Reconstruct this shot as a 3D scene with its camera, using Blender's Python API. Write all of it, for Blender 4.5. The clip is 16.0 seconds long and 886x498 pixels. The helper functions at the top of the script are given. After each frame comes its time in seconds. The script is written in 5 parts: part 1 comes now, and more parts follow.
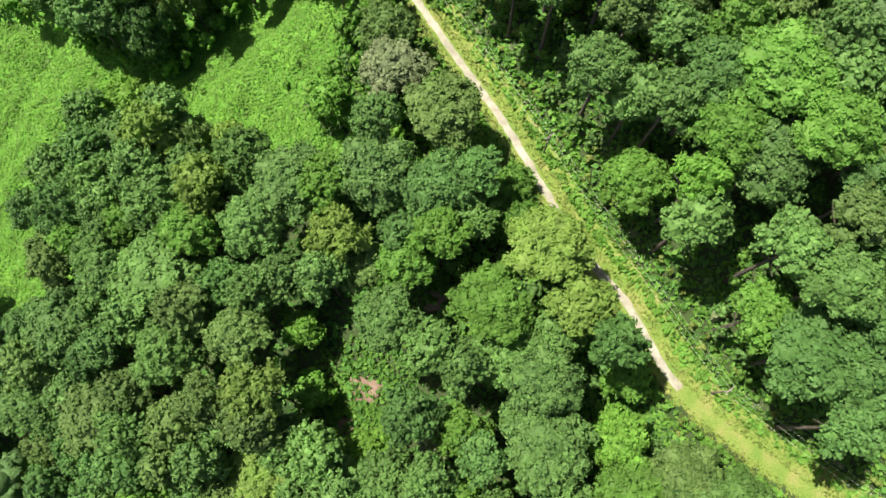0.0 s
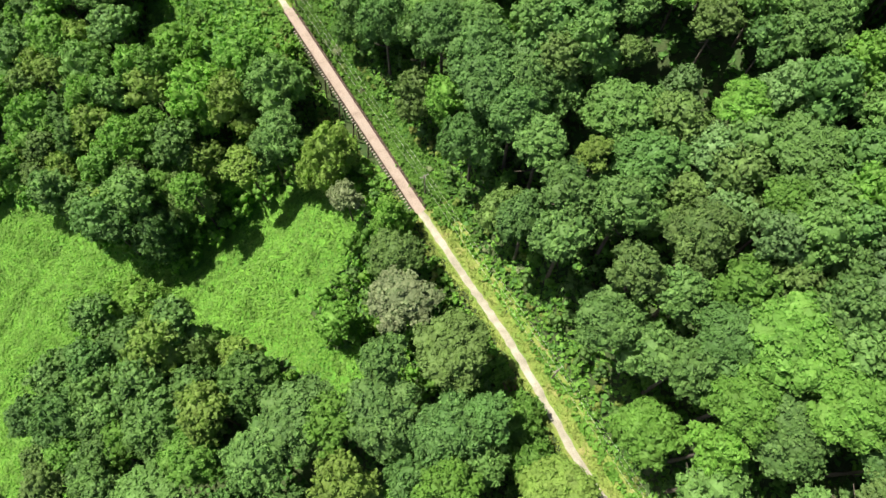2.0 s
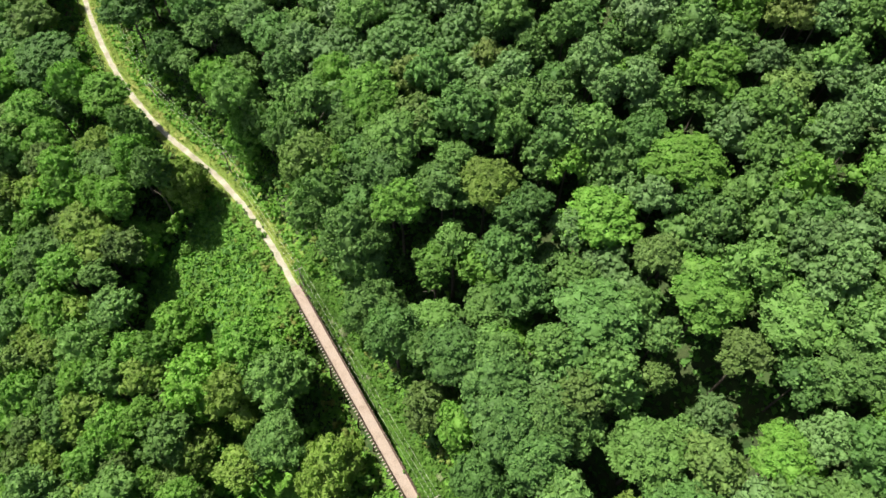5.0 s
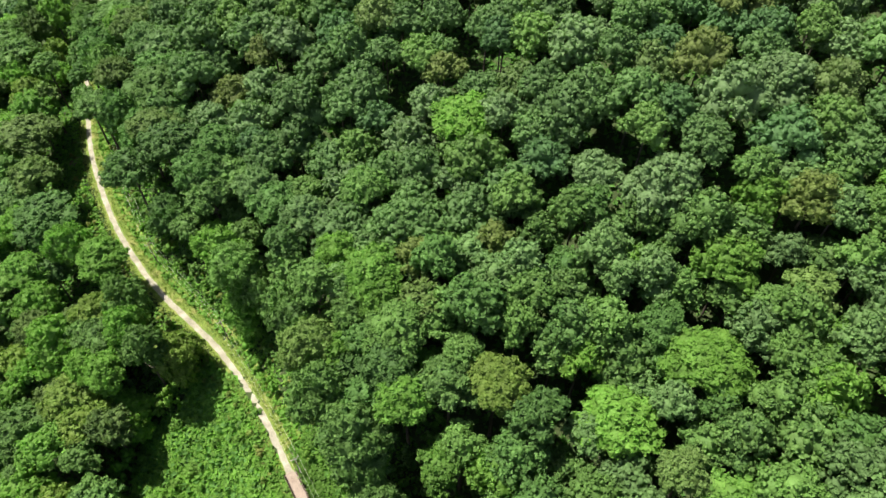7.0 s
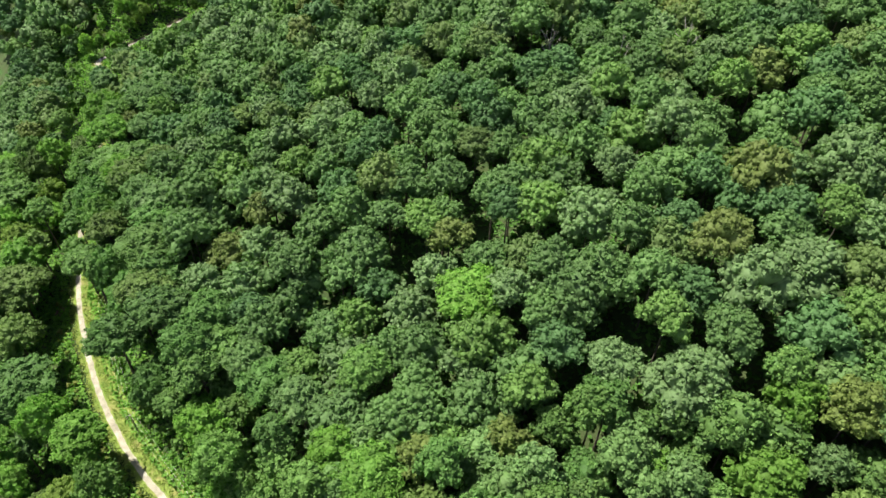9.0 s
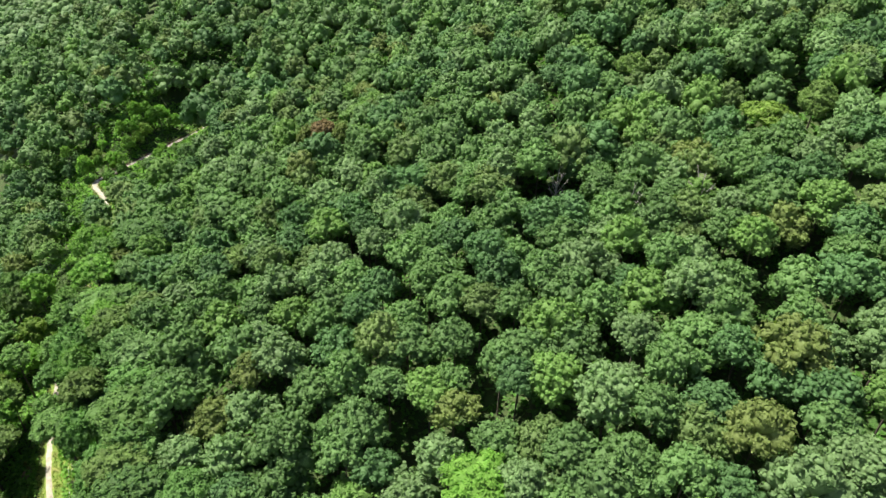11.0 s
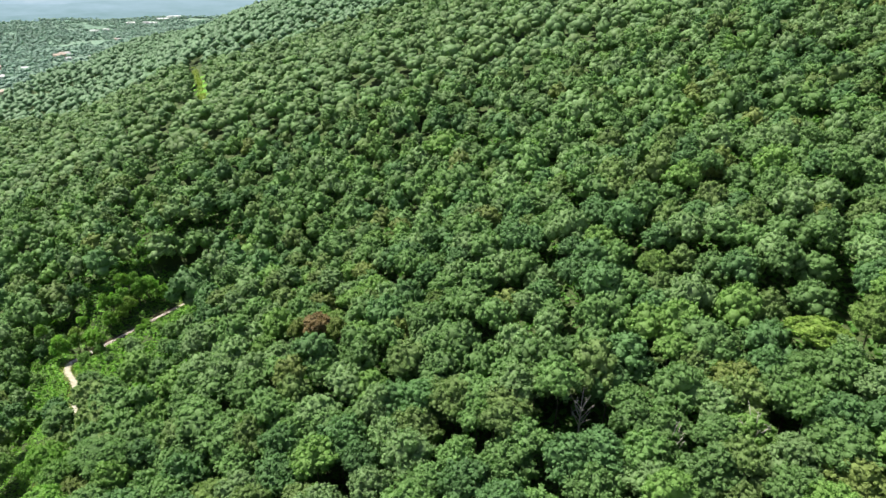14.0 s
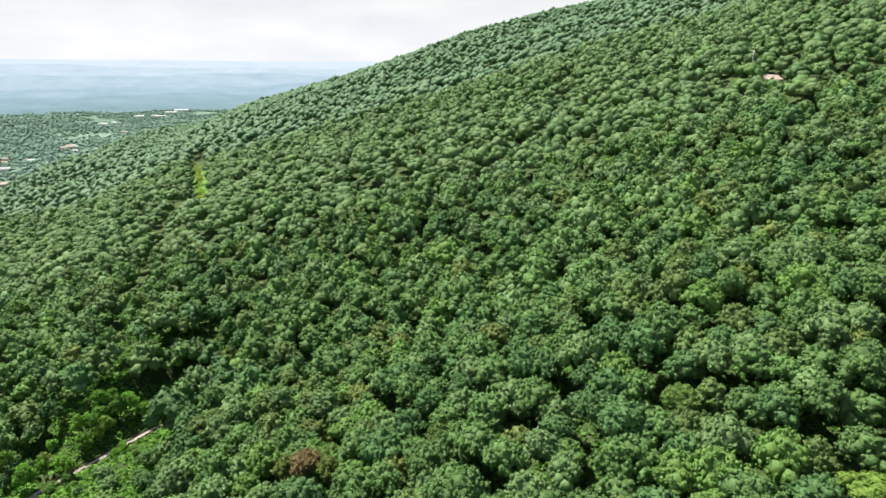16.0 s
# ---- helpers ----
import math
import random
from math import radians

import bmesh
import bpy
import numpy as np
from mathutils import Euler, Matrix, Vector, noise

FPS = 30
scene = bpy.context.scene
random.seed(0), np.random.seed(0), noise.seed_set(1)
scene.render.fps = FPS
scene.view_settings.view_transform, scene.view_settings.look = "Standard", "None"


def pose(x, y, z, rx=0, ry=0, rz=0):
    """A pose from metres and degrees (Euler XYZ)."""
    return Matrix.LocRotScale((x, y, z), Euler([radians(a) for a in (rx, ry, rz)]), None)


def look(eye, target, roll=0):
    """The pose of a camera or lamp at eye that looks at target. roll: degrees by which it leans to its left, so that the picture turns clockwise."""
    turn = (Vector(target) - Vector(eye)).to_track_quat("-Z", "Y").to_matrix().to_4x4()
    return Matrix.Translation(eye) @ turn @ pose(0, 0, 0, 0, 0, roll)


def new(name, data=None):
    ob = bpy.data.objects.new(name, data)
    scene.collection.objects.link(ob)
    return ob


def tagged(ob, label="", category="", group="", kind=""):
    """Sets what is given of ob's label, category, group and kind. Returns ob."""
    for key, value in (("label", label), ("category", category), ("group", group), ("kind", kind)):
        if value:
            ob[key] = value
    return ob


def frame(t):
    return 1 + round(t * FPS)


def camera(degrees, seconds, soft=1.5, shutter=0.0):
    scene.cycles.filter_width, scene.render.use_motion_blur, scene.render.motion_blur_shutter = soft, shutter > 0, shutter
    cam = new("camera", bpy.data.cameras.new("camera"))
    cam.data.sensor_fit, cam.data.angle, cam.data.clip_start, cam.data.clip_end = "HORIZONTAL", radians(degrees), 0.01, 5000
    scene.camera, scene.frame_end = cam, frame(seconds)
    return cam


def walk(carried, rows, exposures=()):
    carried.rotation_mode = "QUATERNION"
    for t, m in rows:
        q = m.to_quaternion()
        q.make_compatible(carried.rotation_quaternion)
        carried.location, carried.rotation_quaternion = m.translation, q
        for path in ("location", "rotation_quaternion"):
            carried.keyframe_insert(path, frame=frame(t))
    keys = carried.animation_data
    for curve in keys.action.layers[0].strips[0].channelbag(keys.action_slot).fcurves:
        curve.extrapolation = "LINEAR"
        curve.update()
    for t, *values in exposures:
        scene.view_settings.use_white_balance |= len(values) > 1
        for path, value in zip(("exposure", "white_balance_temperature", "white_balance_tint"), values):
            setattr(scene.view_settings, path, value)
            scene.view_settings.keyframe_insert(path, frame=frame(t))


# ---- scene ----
cam = camera(67.8, 16.0)
METRES, EYE, TILT, LEAN, TURN = 200.0, 126.0, -75.5, 0.0, 0.0
ROWS = [
    (0.0, 0.0, 0.0, 0.0, 0.0, 0.0, -0.0),
    (0.5, -0.002, -0.0016, 0.0357, 0.02, 1.83, -0.04),
    (1.0, -0.0037, -0.0034, 0.0715, 0.05, 3.68, -0.06),
    (1.5, -0.0059, -0.0053, 0.1061, 0.01, 5.61, -0.08),
    (2.0, -0.0078, -0.0053, 0.1395, -0.01, 7.55, -0.12),
    (2.5, -0.0097, -0.0037, 0.1733, -0.04, 9.43, -0.15),
    (3.0, -0.0116, -0.0013, 0.2071, -0.01, 11.29, -0.14),
    (3.5, -0.0137, -0.0014, 0.2404, 0.05, 13.11, -0.11),
    (4.0, -0.0154, -0.0032, 0.2724, 0.1, 14.99, -0.11),
    (6.5, -0.0256, -0.0164, 0.4217, 0.01, 24.28, -0.18),
    (7.0, -0.0274, -0.0189, 0.4514, -0.01, 26.1, -0.23),
    (7.5, -0.0296, -0.0214, 0.4818, -0.06, 27.95, -0.26),
    (8.0, -0.0313, -0.0236, 0.5126, -0.08, 29.81, -0.31),
    (8.5, -0.0338, -0.0257, 0.543, -0.15, 31.72, -0.35),
    (9.0, -0.0359, -0.0279, 0.5735, -0.22, 33.6, -0.36),
    (11.5, -0.0454, -0.0403, 0.7247, -0.36, 42.74, -0.39),
    (12.0, -0.0474, -0.0423, 0.7557, -0.39, 44.56, -0.4),
    (12.5, -0.0494, -0.0443, 0.7875, -0.43, 46.36, -0.4),
    (13.0, -0.0518, -0.0463, 0.8194, -0.47, 48.12, -0.42),
    (13.5, -0.0539, -0.0477, 0.8514, -0.5, 49.97, -0.45),
    (14.0, -0.056, -0.0485, 0.8827, -0.52, 51.86, -0.49),
    (14.5, -0.058, -0.0486, 0.9127, -0.54, 53.67, -0.47),
    (15.0, -0.0598, -0.0497, 0.9415, -0.55, 55.52, -0.46),
    (15.5, -0.0619, -0.0511, 0.9692, -0.58, 57.42, -0.47),
    (16.0, -0.0638, -0.0517, 0.9958, -0.63, 59.31, -0.48),
]
walk(cam, [(t, pose(0, 0, EYE, TILT, LEAN, TURN) @ pose(METRES * x, METRES * y, METRES * z, 90 + pitch, roll, yaw)) for t, x, y, z, yaw, pitch, roll in ROWS],
     [(0.0, 0.89), (4.0, 0.85), (7.0, 0.80), (9.0, 0.90), (12.0, 1.04), (16.0, 0.91)])

# ---- world, sun and exposure ----
SUN_AZ, SUN_EL = radians(-60), radians(62)   # azimuth from +y towards +x
world = bpy.data.worlds.new("sky")
scene.world = world
world.use_nodes = True


def nodes_of(tree):
    tree.nodes.clear()

    def make(kind, **values):
        n = tree.nodes.new(kind)
        for k, v in values.items():
            if k in n.inputs:
                n.inputs[k].default_value = v
        return n
    return make, tree.links.new


def build_sky():
    make, link = nodes_of(world.node_tree)
    sky = make("ShaderNodeTexSky")
    sky.sky_type, sky.sun_disc, sky.sun_elevation, sky.sun_rotation = "NISHITA", False, SUN_EL, SUN_AZ
    sky.dust_density = 2.0
    back = make("ShaderNodeBackground", Strength=0.055)
    link(sky.outputs[0], back.inputs[0])
    # a bank of pale cloud low over the horizon, broken higher up
    coord = make("ShaderNodeTexCoord")
    split = make("ShaderNodeSeparateXYZ")
    link(coord.outputs["Generated"], split.inputs[0])
    stretch = make("ShaderNodeMapping")
    stretch.inputs["Scale"].default_value = (1.6, 1.6, 6.0)
    link(coord.outputs["Generated"], stretch.inputs[0])
    puff = make("ShaderNodeTexNoise", Scale=2.2, Detail=7.0, Roughness=0.55)
    link(stretch.outputs[0], puff.inputs["Vector"])
    low = make("ShaderNodeMapRange")
    for i, v in ((1, 0.03), (2, 0.5), (3, 1.0), (4, 0.0)):
        low.inputs[i].default_value = v
    link(split.outputs[2], low.inputs[0])
    grey = make("ShaderNodeValToRGB")
    grey.color_ramp.elements[0].position, grey.color_ramp.elements[0].color = 0.36, (0.80, 0.83, 0.88, 1)
    grey.color_ramp.elements[1].position, grey.color_ramp.elements[1].color = 0.62, (0.97, 0.97, 0.98, 1)
    link(puff.outputs[0], grey.inputs[0])
    cloud = make("ShaderNodeBackground", Strength=0.56)
    link(grey.outputs[0], cloud.inputs[0])
    both = make("ShaderNodeMixShader")
    link(low.outputs[0], both.inputs[0])
    link(back.outputs[0], both.inputs[1])
    link(cloud.outputs[0], both.inputs[2])
    out = make("ShaderNodeOutputWorld")
    link(both.outputs[0], out.inputs[0])


build_sky()
sun = new("sun", bpy.data.lights.new("sun", "SUN"))
sun.data.energy, sun.data.angle, sun.data.color = 5.0, radians(0.5), (1.0, 0.95, 0.86)
towards_sun = Vector((math.sin(SUN_AZ) * math.cos(SUN_EL), math.cos(SUN_AZ) * math.cos(SUN_EL), math.sin(SUN_EL)))
sun.matrix_world = look(towards_sun * 1000, (0, 0, 0))


# ---- materials ----
def leaf_material(name, dark, light, odd, through_leaf=0.26, rough=0.58, swing=0.27, vary=0.2, tuft=0.6):
    """Foliage: colour varies from tree to tree and from leaf spray to leaf spray."""
    m = bpy.data.materials.new(name)
    m.use_nodes = True
    make, link = nodes_of(m.node_tree)
    info, geo = make("ShaderNodeObjectInfo"), make("ShaderNodeNewGeometry")
    per_leaf = make("ShaderNodeMix")
    per_leaf.data_type = "RGBA"
    per_leaf.inputs[6].default_value, per_leaf.inputs[7].default_value = (*dark, 1), (*light, 1)
    link(geo.outputs["Random Per Island"], per_leaf.inputs[0])
    tree_hue = make("ShaderNodeMix")
    tree_hue.data_type = "RGBA"
    tree_hue.inputs[7].default_value = (*odd, 1)
    tone, own = make("ShaderNodeAttribute"), make("ShaderNodeMath")
    tone.attribute_name = "tone"
    own.operation = "ADD"
    link(info.outputs["Random"], own.inputs[0])
    link(tone.outputs["Fac"], own.inputs[1])
    wrap = make("ShaderNodeMath")
    wrap.operation = "FRACT"
    link(own.outputs[0], wrap.inputs[0])
    half = make("ShaderNodeMath")
    half.operation = "MULTIPLY"
    half.inputs[1].default_value = 0.7
    link(wrap.outputs[0], half.inputs[0])
    link(half.outputs[0], tree_hue.inputs[0])
    link(per_leaf.outputs[2], tree_hue.inputs[6])
    # broad patches of paler and deeper growth
    patch = make("ShaderNodeTexNoise", Scale=0.35, Detail=5.0, Roughness=0.6)
    link(geo.outputs["Position"], patch.inputs["Vector"])
    gain = make("ShaderNodeMapRange")
    for i, v in ((1, 0.3), (2, 0.7), (3, 1 - swing), (4, 1 + swing)):
        gain.inputs[i].default_value = v
    link(patch.outputs[0], gain.inputs[0])
    turn = make("ShaderNodeMath")                              # each tree has its own depth of green, apart from its hue
    turn.operation = "MULTIPLY"
    turn.inputs[1].default_value = 7.31
    link(wrap.outputs[0], turn.inputs[0])
    other = make("ShaderNodeMath")
    other.operation = "FRACT"
    link(turn.outputs[0], other.inputs[0])
    depth = make("ShaderNodeMapRange")
    for i, v in ((3, 1 - vary), (4, 1 + vary)):
        depth.inputs[i].default_value = v
    link(other.outputs[0], depth.inputs[0])
    both = make("ShaderNodeMath")
    both.operation = "MULTIPLY"
    link(gain.outputs[0], both.inputs[0])
    link(depth.outputs[0], both.inputs[1])
    tint = make("ShaderNodeVectorMath")
    tint.operation = "SCALE"
    link(tree_hue.outputs[2], tint.inputs[0])
    link(both.outputs[0], tint.inputs["Scale"])
    body = make("ShaderNodeBsdfPrincipled", Roughness=rough)
    body.inputs["Specular IOR Level"].default_value = 0.24
    tufts = make("ShaderNodeTexNoise", Scale=1.3, Detail=4.0, Roughness=0.65)
    link(geo.outputs["Position"], tufts.inputs["Vector"])
    relief = make("ShaderNodeBump", Strength=tuft, Distance=0.5)
    link(tufts.outputs[0], relief.inputs["Height"])
    link(relief.outputs[0], body.inputs["Normal"])
    link(tint.outputs[0], body.inputs["Base Color"])
    glow = make("ShaderNodeBsdfTranslucent")
    warm = make("ShaderNodeVectorMath")
    warm.operation = "MULTIPLY"
    warm.inputs[1].default_value = (1.15, 1.45, 0.62)
    link(tint.outputs[0], warm.inputs[0])
    link(warm.outputs[0], glow.inputs[0])
    mix = make("ShaderNodeMixShader")
    mix.inputs[0].default_value = through_leaf
    link(body.outputs[0], mix.inputs[1])
    link(glow.outputs[0], mix.inputs[2])
    out = make("ShaderNodeOutputMaterial")
    link(mix.outputs[0], out.inputs[0])
    return m


def mottled(name, colours, scale, detail=6.0, rough=0.9, bump=0.3, fine=None):
    """A rough natural or built surface: a ramp of colours over noise at one scale, with finer grain and relief."""
    m = bpy.data.materials.new(name)
    m.use_nodes = True
    make, link = nodes_of(m.node_tree)
    geo = make("ShaderNodeNewGeometry")
    big = make("ShaderNodeTexNoise", Scale=scale, Detail=detail, Roughness=0.6)
    link(geo.outputs["Position"], big.inputs["Vector"])
    ramp = make("ShaderNodeValToRGB")
    ramp.color_ramp.elements[0].position, ramp.color_ramp.elements[1].position = 0.34, 0.68
    ramp.color_ramp.elements[0].color, ramp.color_ramp.elements[1].color = (*colours[0], 1), (*colours[-1], 1)
    for i, c in enumerate(colours[1:-1]):
        ramp.color_ramp.elements.new(0.34 + 0.34 * (i + 1) / (len(colours) - 1)).color = (*c, 1)
    link(big.outputs[0], ramp.inputs[0])
    grain = make("ShaderNodeTexNoise", Scale=fine or scale * 14, Detail=3.0)
    link(geo.outputs["Position"], grain.inputs["Vector"])
    gain = make("ShaderNodeMapRange")
    for i, v in ((1, 0.25), (2, 0.75), (3, 0.68), (4, 1.32)):
        gain.inputs[i].default_value = v
    link(grain.outputs[0], gain.inputs[0])
    tint = make("ShaderNodeVectorMath")
    tint.operation = "SCALE"
    link(ramp.outputs[0], tint.inputs[0])
    link(gain.outputs[0], tint.inputs["Scale"])
    body = make("ShaderNodeBsdfPrincipled", Roughness=rough)
    body.inputs["Specular IOR Level"].default_value = 0.2
    link(tint.outputs[0], body.inputs["Base Color"])
    if bump:
        relief = make("ShaderNodeBump", Strength=bump, Distance=0.2)
        link(grain.outputs[0], relief.inputs["Height"])
        link(relief.outputs[0], body.inputs["Normal"])
    out = make("ShaderNodeOutputMaterial")
    link(body.outputs[0], out.inputs[0])
    return m


LEAF = {
    "mid": leaf_material("leaves_mid_green", (0.060, 0.134, 0.031), (0.156, 0.276, 0.070), (0.128, 0.246, 0.051)),
    "deep": leaf_material("leaves_deep_green", (0.050, 0.118, 0.028), (0.130, 0.244, 0.062), (0.096, 0.208, 0.046)),
    "bright": leaf_material("leaves_bright_green", (0.088, 0.205, 0.030), (0.172, 0.325, 0.060), (0.155, 0.305, 0.044), 0.36),
    "yellow": leaf_material("leaves_yellow_green", (0.116, 0.208, 0.034), (0.222, 0.316, 0.070), (0.186, 0.280, 0.050), 0.34),
    "olive": leaf_material("leaves_olive", (0.074, 0.140, 0.032), (0.156, 0.244, 0.064), (0.136, 0.214, 0.050)),
    "pale": leaf_material("leaves_pale_olive", (0.120, 0.175, 0.065), (0.290, 0.330, 0.165), (0.225, 0.265, 0.120), 0.25),
    "silver": leaf_material("leaves_grey_green", (0.082, 0.160, 0.050), (0.162, 0.268, 0.092), (0.140, 0.250, 0.072)),
    "umber": leaf_material("leaves_olive_brown", (0.092, 0.140, 0.032), (0.172, 0.230, 0.060), (0.160, 0.205, 0.046), 0.30),
    "rust": leaf_material("leaves_rust_brown", (0.140, 0.098, 0.044), (0.260, 0.175, 0.085), (0.210, 0.165, 0.065), 0.2),
    # far, rim and valley: distance haze is painted into the leaf colours
    "far": leaf_material("leaves_far_woods_hazed", (0.108, 0.200, 0.074), (0.130, 0.230, 0.088), (0.146, 0.222, 0.076), 0.30, swing=0.14, vary=0.15, tuft=0.3),
    "rim": leaf_material("leaves_distant_woods_hazed", (0.118, 0.208, 0.108), (0.136, 0.236, 0.122), (0.132, 0.240, 0.116), 0.28, swing=0.10, vary=0.10, tuft=0.2),
    "valley": leaf_material("leaves_valley_woods_hazed", (0.130, 0.220, 0.170), (0.190, 0.300, 0.235), (0.160, 0.275, 0.200), 0.20, swing=0.16),
    "vine": leaf_material("leaves_vine", (0.108, 0.262, 0.034), (0.178, 0.350, 0.056), (0.192, 0.330, 0.052), 0.36, swing=0.34, tuft=0.5),
    "grass": leaf_material("blades_of_grass", (0.120, 0.210, 0.036), (0.235, 0.310, 0.070), (0.250, 0.262, 0.070), 0.36, swing=0.40),
    "under": leaf_material("leaves_undergrowth", (0.050, 0.130, 0.026), (0.110, 0.235, 0.050), (0.090, 0.210, 0.036), 0.3),
}


def hillside_leaf(name, colour, hue):
    """Foliage of the mature wood on the slope, evened in tone from spray to spray to imitate the softness of distance.
    """
    dark, light = [0.86 * v for v in colour], [1.14 * v for v in colour]
    return leaf_material("leaves_hillside_" + name, dark, light, hue, 0.30, swing=0.15, vary=0.13)


HILL = {
    "mid": hillside_leaf("mid", (0.112, 0.206, 0.065), (0.134, 0.247, 0.071)),
    "deep": hillside_leaf("deep", (0.085, 0.175, 0.060), (0.102, 0.206, 0.069)),
    "bright": hillside_leaf("bright", (0.136, 0.247, 0.061), (0.159, 0.283, 0.067)),
    "olive": hillside_leaf("olive", (0.125, 0.200, 0.061), (0.148, 0.214, 0.065)),
    "silver": hillside_leaf("silver", (0.153, 0.245, 0.095), (0.170, 0.280, 0.104)),
    "umber": hillside_leaf("umber", (0.142, 0.198, 0.054), (0.165, 0.210, 0.059)),
    "yellow": hillside_leaf("yellow", (0.180, 0.247, 0.061), (0.201, 0.268, 0.065)),
}
BARK = mottled("bark", [(0.07, 0.055, 0.042), (0.16, 0.135, 0.11)], 3.0)
DEAD_WOOD = mottled("dead_wood", [(0.30, 0.27, 0.24), (0.46, 0.43, 0.39)], 2.0)
FLOOR_LITTER = mottled("forest_floor", [(0.030, 0.062, 0.016), (0.055, 0.075, 0.026), (0.045, 0.105, 0.022)], 0.15, bump=0.6, fine=3.0)
MEADOW = mottled("vine_meadow_floor", [(0.066, 0.185, 0.020), (0.112, 0.262, 0.030), (0.150, 0.305, 0.038)], 0.12, bump=0.8, fine=2.6)
VERGE = mottled("verge_turf", [(0.125, 0.215, 0.036), (0.190, 0.255, 0.052), (0.285, 0.262, 0.095)], 0.25, bump=0.6, fine=5.0)
GRAVEL = mottled("pale_gravel", [(0.265, 0.240, 0.180), (0.355, 0.325, 0.252), (0.45, 0.420, 0.340)], 0.35, bump=0.3, fine=9.0)
CLAY = mottled("red_clay", [(0.20, 0.13, 0.09), (0.30, 0.21, 0.155)], 0.5, bump=0.5)
DECK = mottled("salmon_deck_boards", [(0.275, 0.215, 0.168), (0.345, 0.275, 0.220), (0.32, 0.262, 0.215)], 0.3, bump=0.2, fine=7.0)
PALE_DECK = mottled("bleached_deck_boards", [(0.42, 0.38, 0.33), (0.52, 0.47, 0.42), (0.47, 0.42, 0.37)], 0.3, bump=0.2, fine=7.0)
TIMBER = mottled("dark_creosoted_timber", [(0.055, 0.038, 0.028), (0.13, 0.09, 0.065)], 1.5)
GREY_TIMBER = mottled("weathered_timber", [(0.26, 0.22, 0.18), (0.42, 0.37, 0.31)], 1.2)
POLE_WOOD = mottled("pole_timber", [(0.13, 0.105, 0.085), (0.24, 0.20, 0.165)], 2.5)
WIRE = mottled("bright_wire", [(0.50, 0.52, 0.40), (0.60, 0.62, 0.48)], 4.0, rough=0.4, bump=0)
CERAMIC = mottled("grey_ceramic", [(0.45, 0.46, 0.46), (0.55, 0.56, 0.56)], 6.0, rough=0.3, bump=0)
WHITE_WALL = mottled("pale_wall", [(0.66, 0.65, 0.62), (0.78, 0.77, 0.74)], 0.3, bump=0.05)
TAN_WALL = mottled("tan_wall", [(0.48, 0.38, 0.28), (0.58, 0.48, 0.37)], 0.3, bump=0.05)
GREY_ROOF = mottled("grey_roof", [(0.42, 0.42, 0.43), (0.56, 0.56, 0.57)], 0.4, bump=0.1)
WHITE_ROOF = mottled("white_roof", [(0.72, 0.73, 0.74), (0.82, 0.82, 0.82)], 0.4, bump=0.05)
TAN_ROOF = mottled("tan_roof", [(0.40, 0.32, 0.27), (0.50, 0.42, 0.36)], 0.4, bump=0.1)
WINDOW_GLASS = mottled("dark_window", [(0.03, 0.035, 0.04), (0.06, 0.065, 0.07)], 1.0, rough=0.1, bump=0)
# fields tinted pale blue-green: haze over the valley put into the colour
VALLEY_FLOOR_HAZED = mottled("valley_fields_hazed", [(0.110, 0.190, 0.135), (0.135, 0.220, 0.155), (0.170, 0.250, 0.180)], 0.004, bump=0)


def distance_material():
    """Plain far distance: low hills with haze painted as glowing colour, each range paler than the one before it, with
    faint patches of wood and field.
    """
    m = bpy.data.materials.new("painted_haze_distance")
    m.use_nodes = True
    make, link = nodes_of(m.node_tree)
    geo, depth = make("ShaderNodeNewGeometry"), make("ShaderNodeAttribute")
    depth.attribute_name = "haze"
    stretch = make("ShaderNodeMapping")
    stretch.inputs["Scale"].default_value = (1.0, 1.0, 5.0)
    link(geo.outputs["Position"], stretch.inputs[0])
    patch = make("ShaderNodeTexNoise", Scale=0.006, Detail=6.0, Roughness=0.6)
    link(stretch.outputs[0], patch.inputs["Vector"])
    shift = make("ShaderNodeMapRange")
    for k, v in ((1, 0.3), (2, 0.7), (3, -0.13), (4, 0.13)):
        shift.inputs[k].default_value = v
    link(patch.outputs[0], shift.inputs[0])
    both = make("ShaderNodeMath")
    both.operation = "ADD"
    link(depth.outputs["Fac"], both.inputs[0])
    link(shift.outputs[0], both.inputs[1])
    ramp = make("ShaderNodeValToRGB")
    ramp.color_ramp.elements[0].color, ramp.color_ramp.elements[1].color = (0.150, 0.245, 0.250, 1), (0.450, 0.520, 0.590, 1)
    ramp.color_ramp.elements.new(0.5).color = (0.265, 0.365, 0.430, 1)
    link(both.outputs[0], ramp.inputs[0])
    # emission stands in for light scattered by the air before the hills
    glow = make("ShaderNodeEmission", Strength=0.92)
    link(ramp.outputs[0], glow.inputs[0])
    out = make("ShaderNodeOutputMaterial")
    link(glow.outputs[0], out.inputs[0])
    return m


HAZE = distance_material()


# ---- mesh helpers ----
def mesh_from(name, verts, faces, material=None, smooth=False):
    me = bpy.data.meshes.new(name)
    me.from_pydata([tuple(v) for v in verts] if not isinstance(verts, np.ndarray) else verts.tolist(), [],
                   faces.tolist() if isinstance(faces, np.ndarray) else faces)
    if material:
        me.materials.append(material)
    if smooth:
        me.polygons.foreach_set("use_smooth", [True] * len(me.polygons))
    me.update()
    return me


def part(name, data, parent, label="", at=None):
    ob = new(name, data)
    ob.parent = parent
    if at is not None:
        ob.matrix_basis = at
    return tagged(ob, label=label)


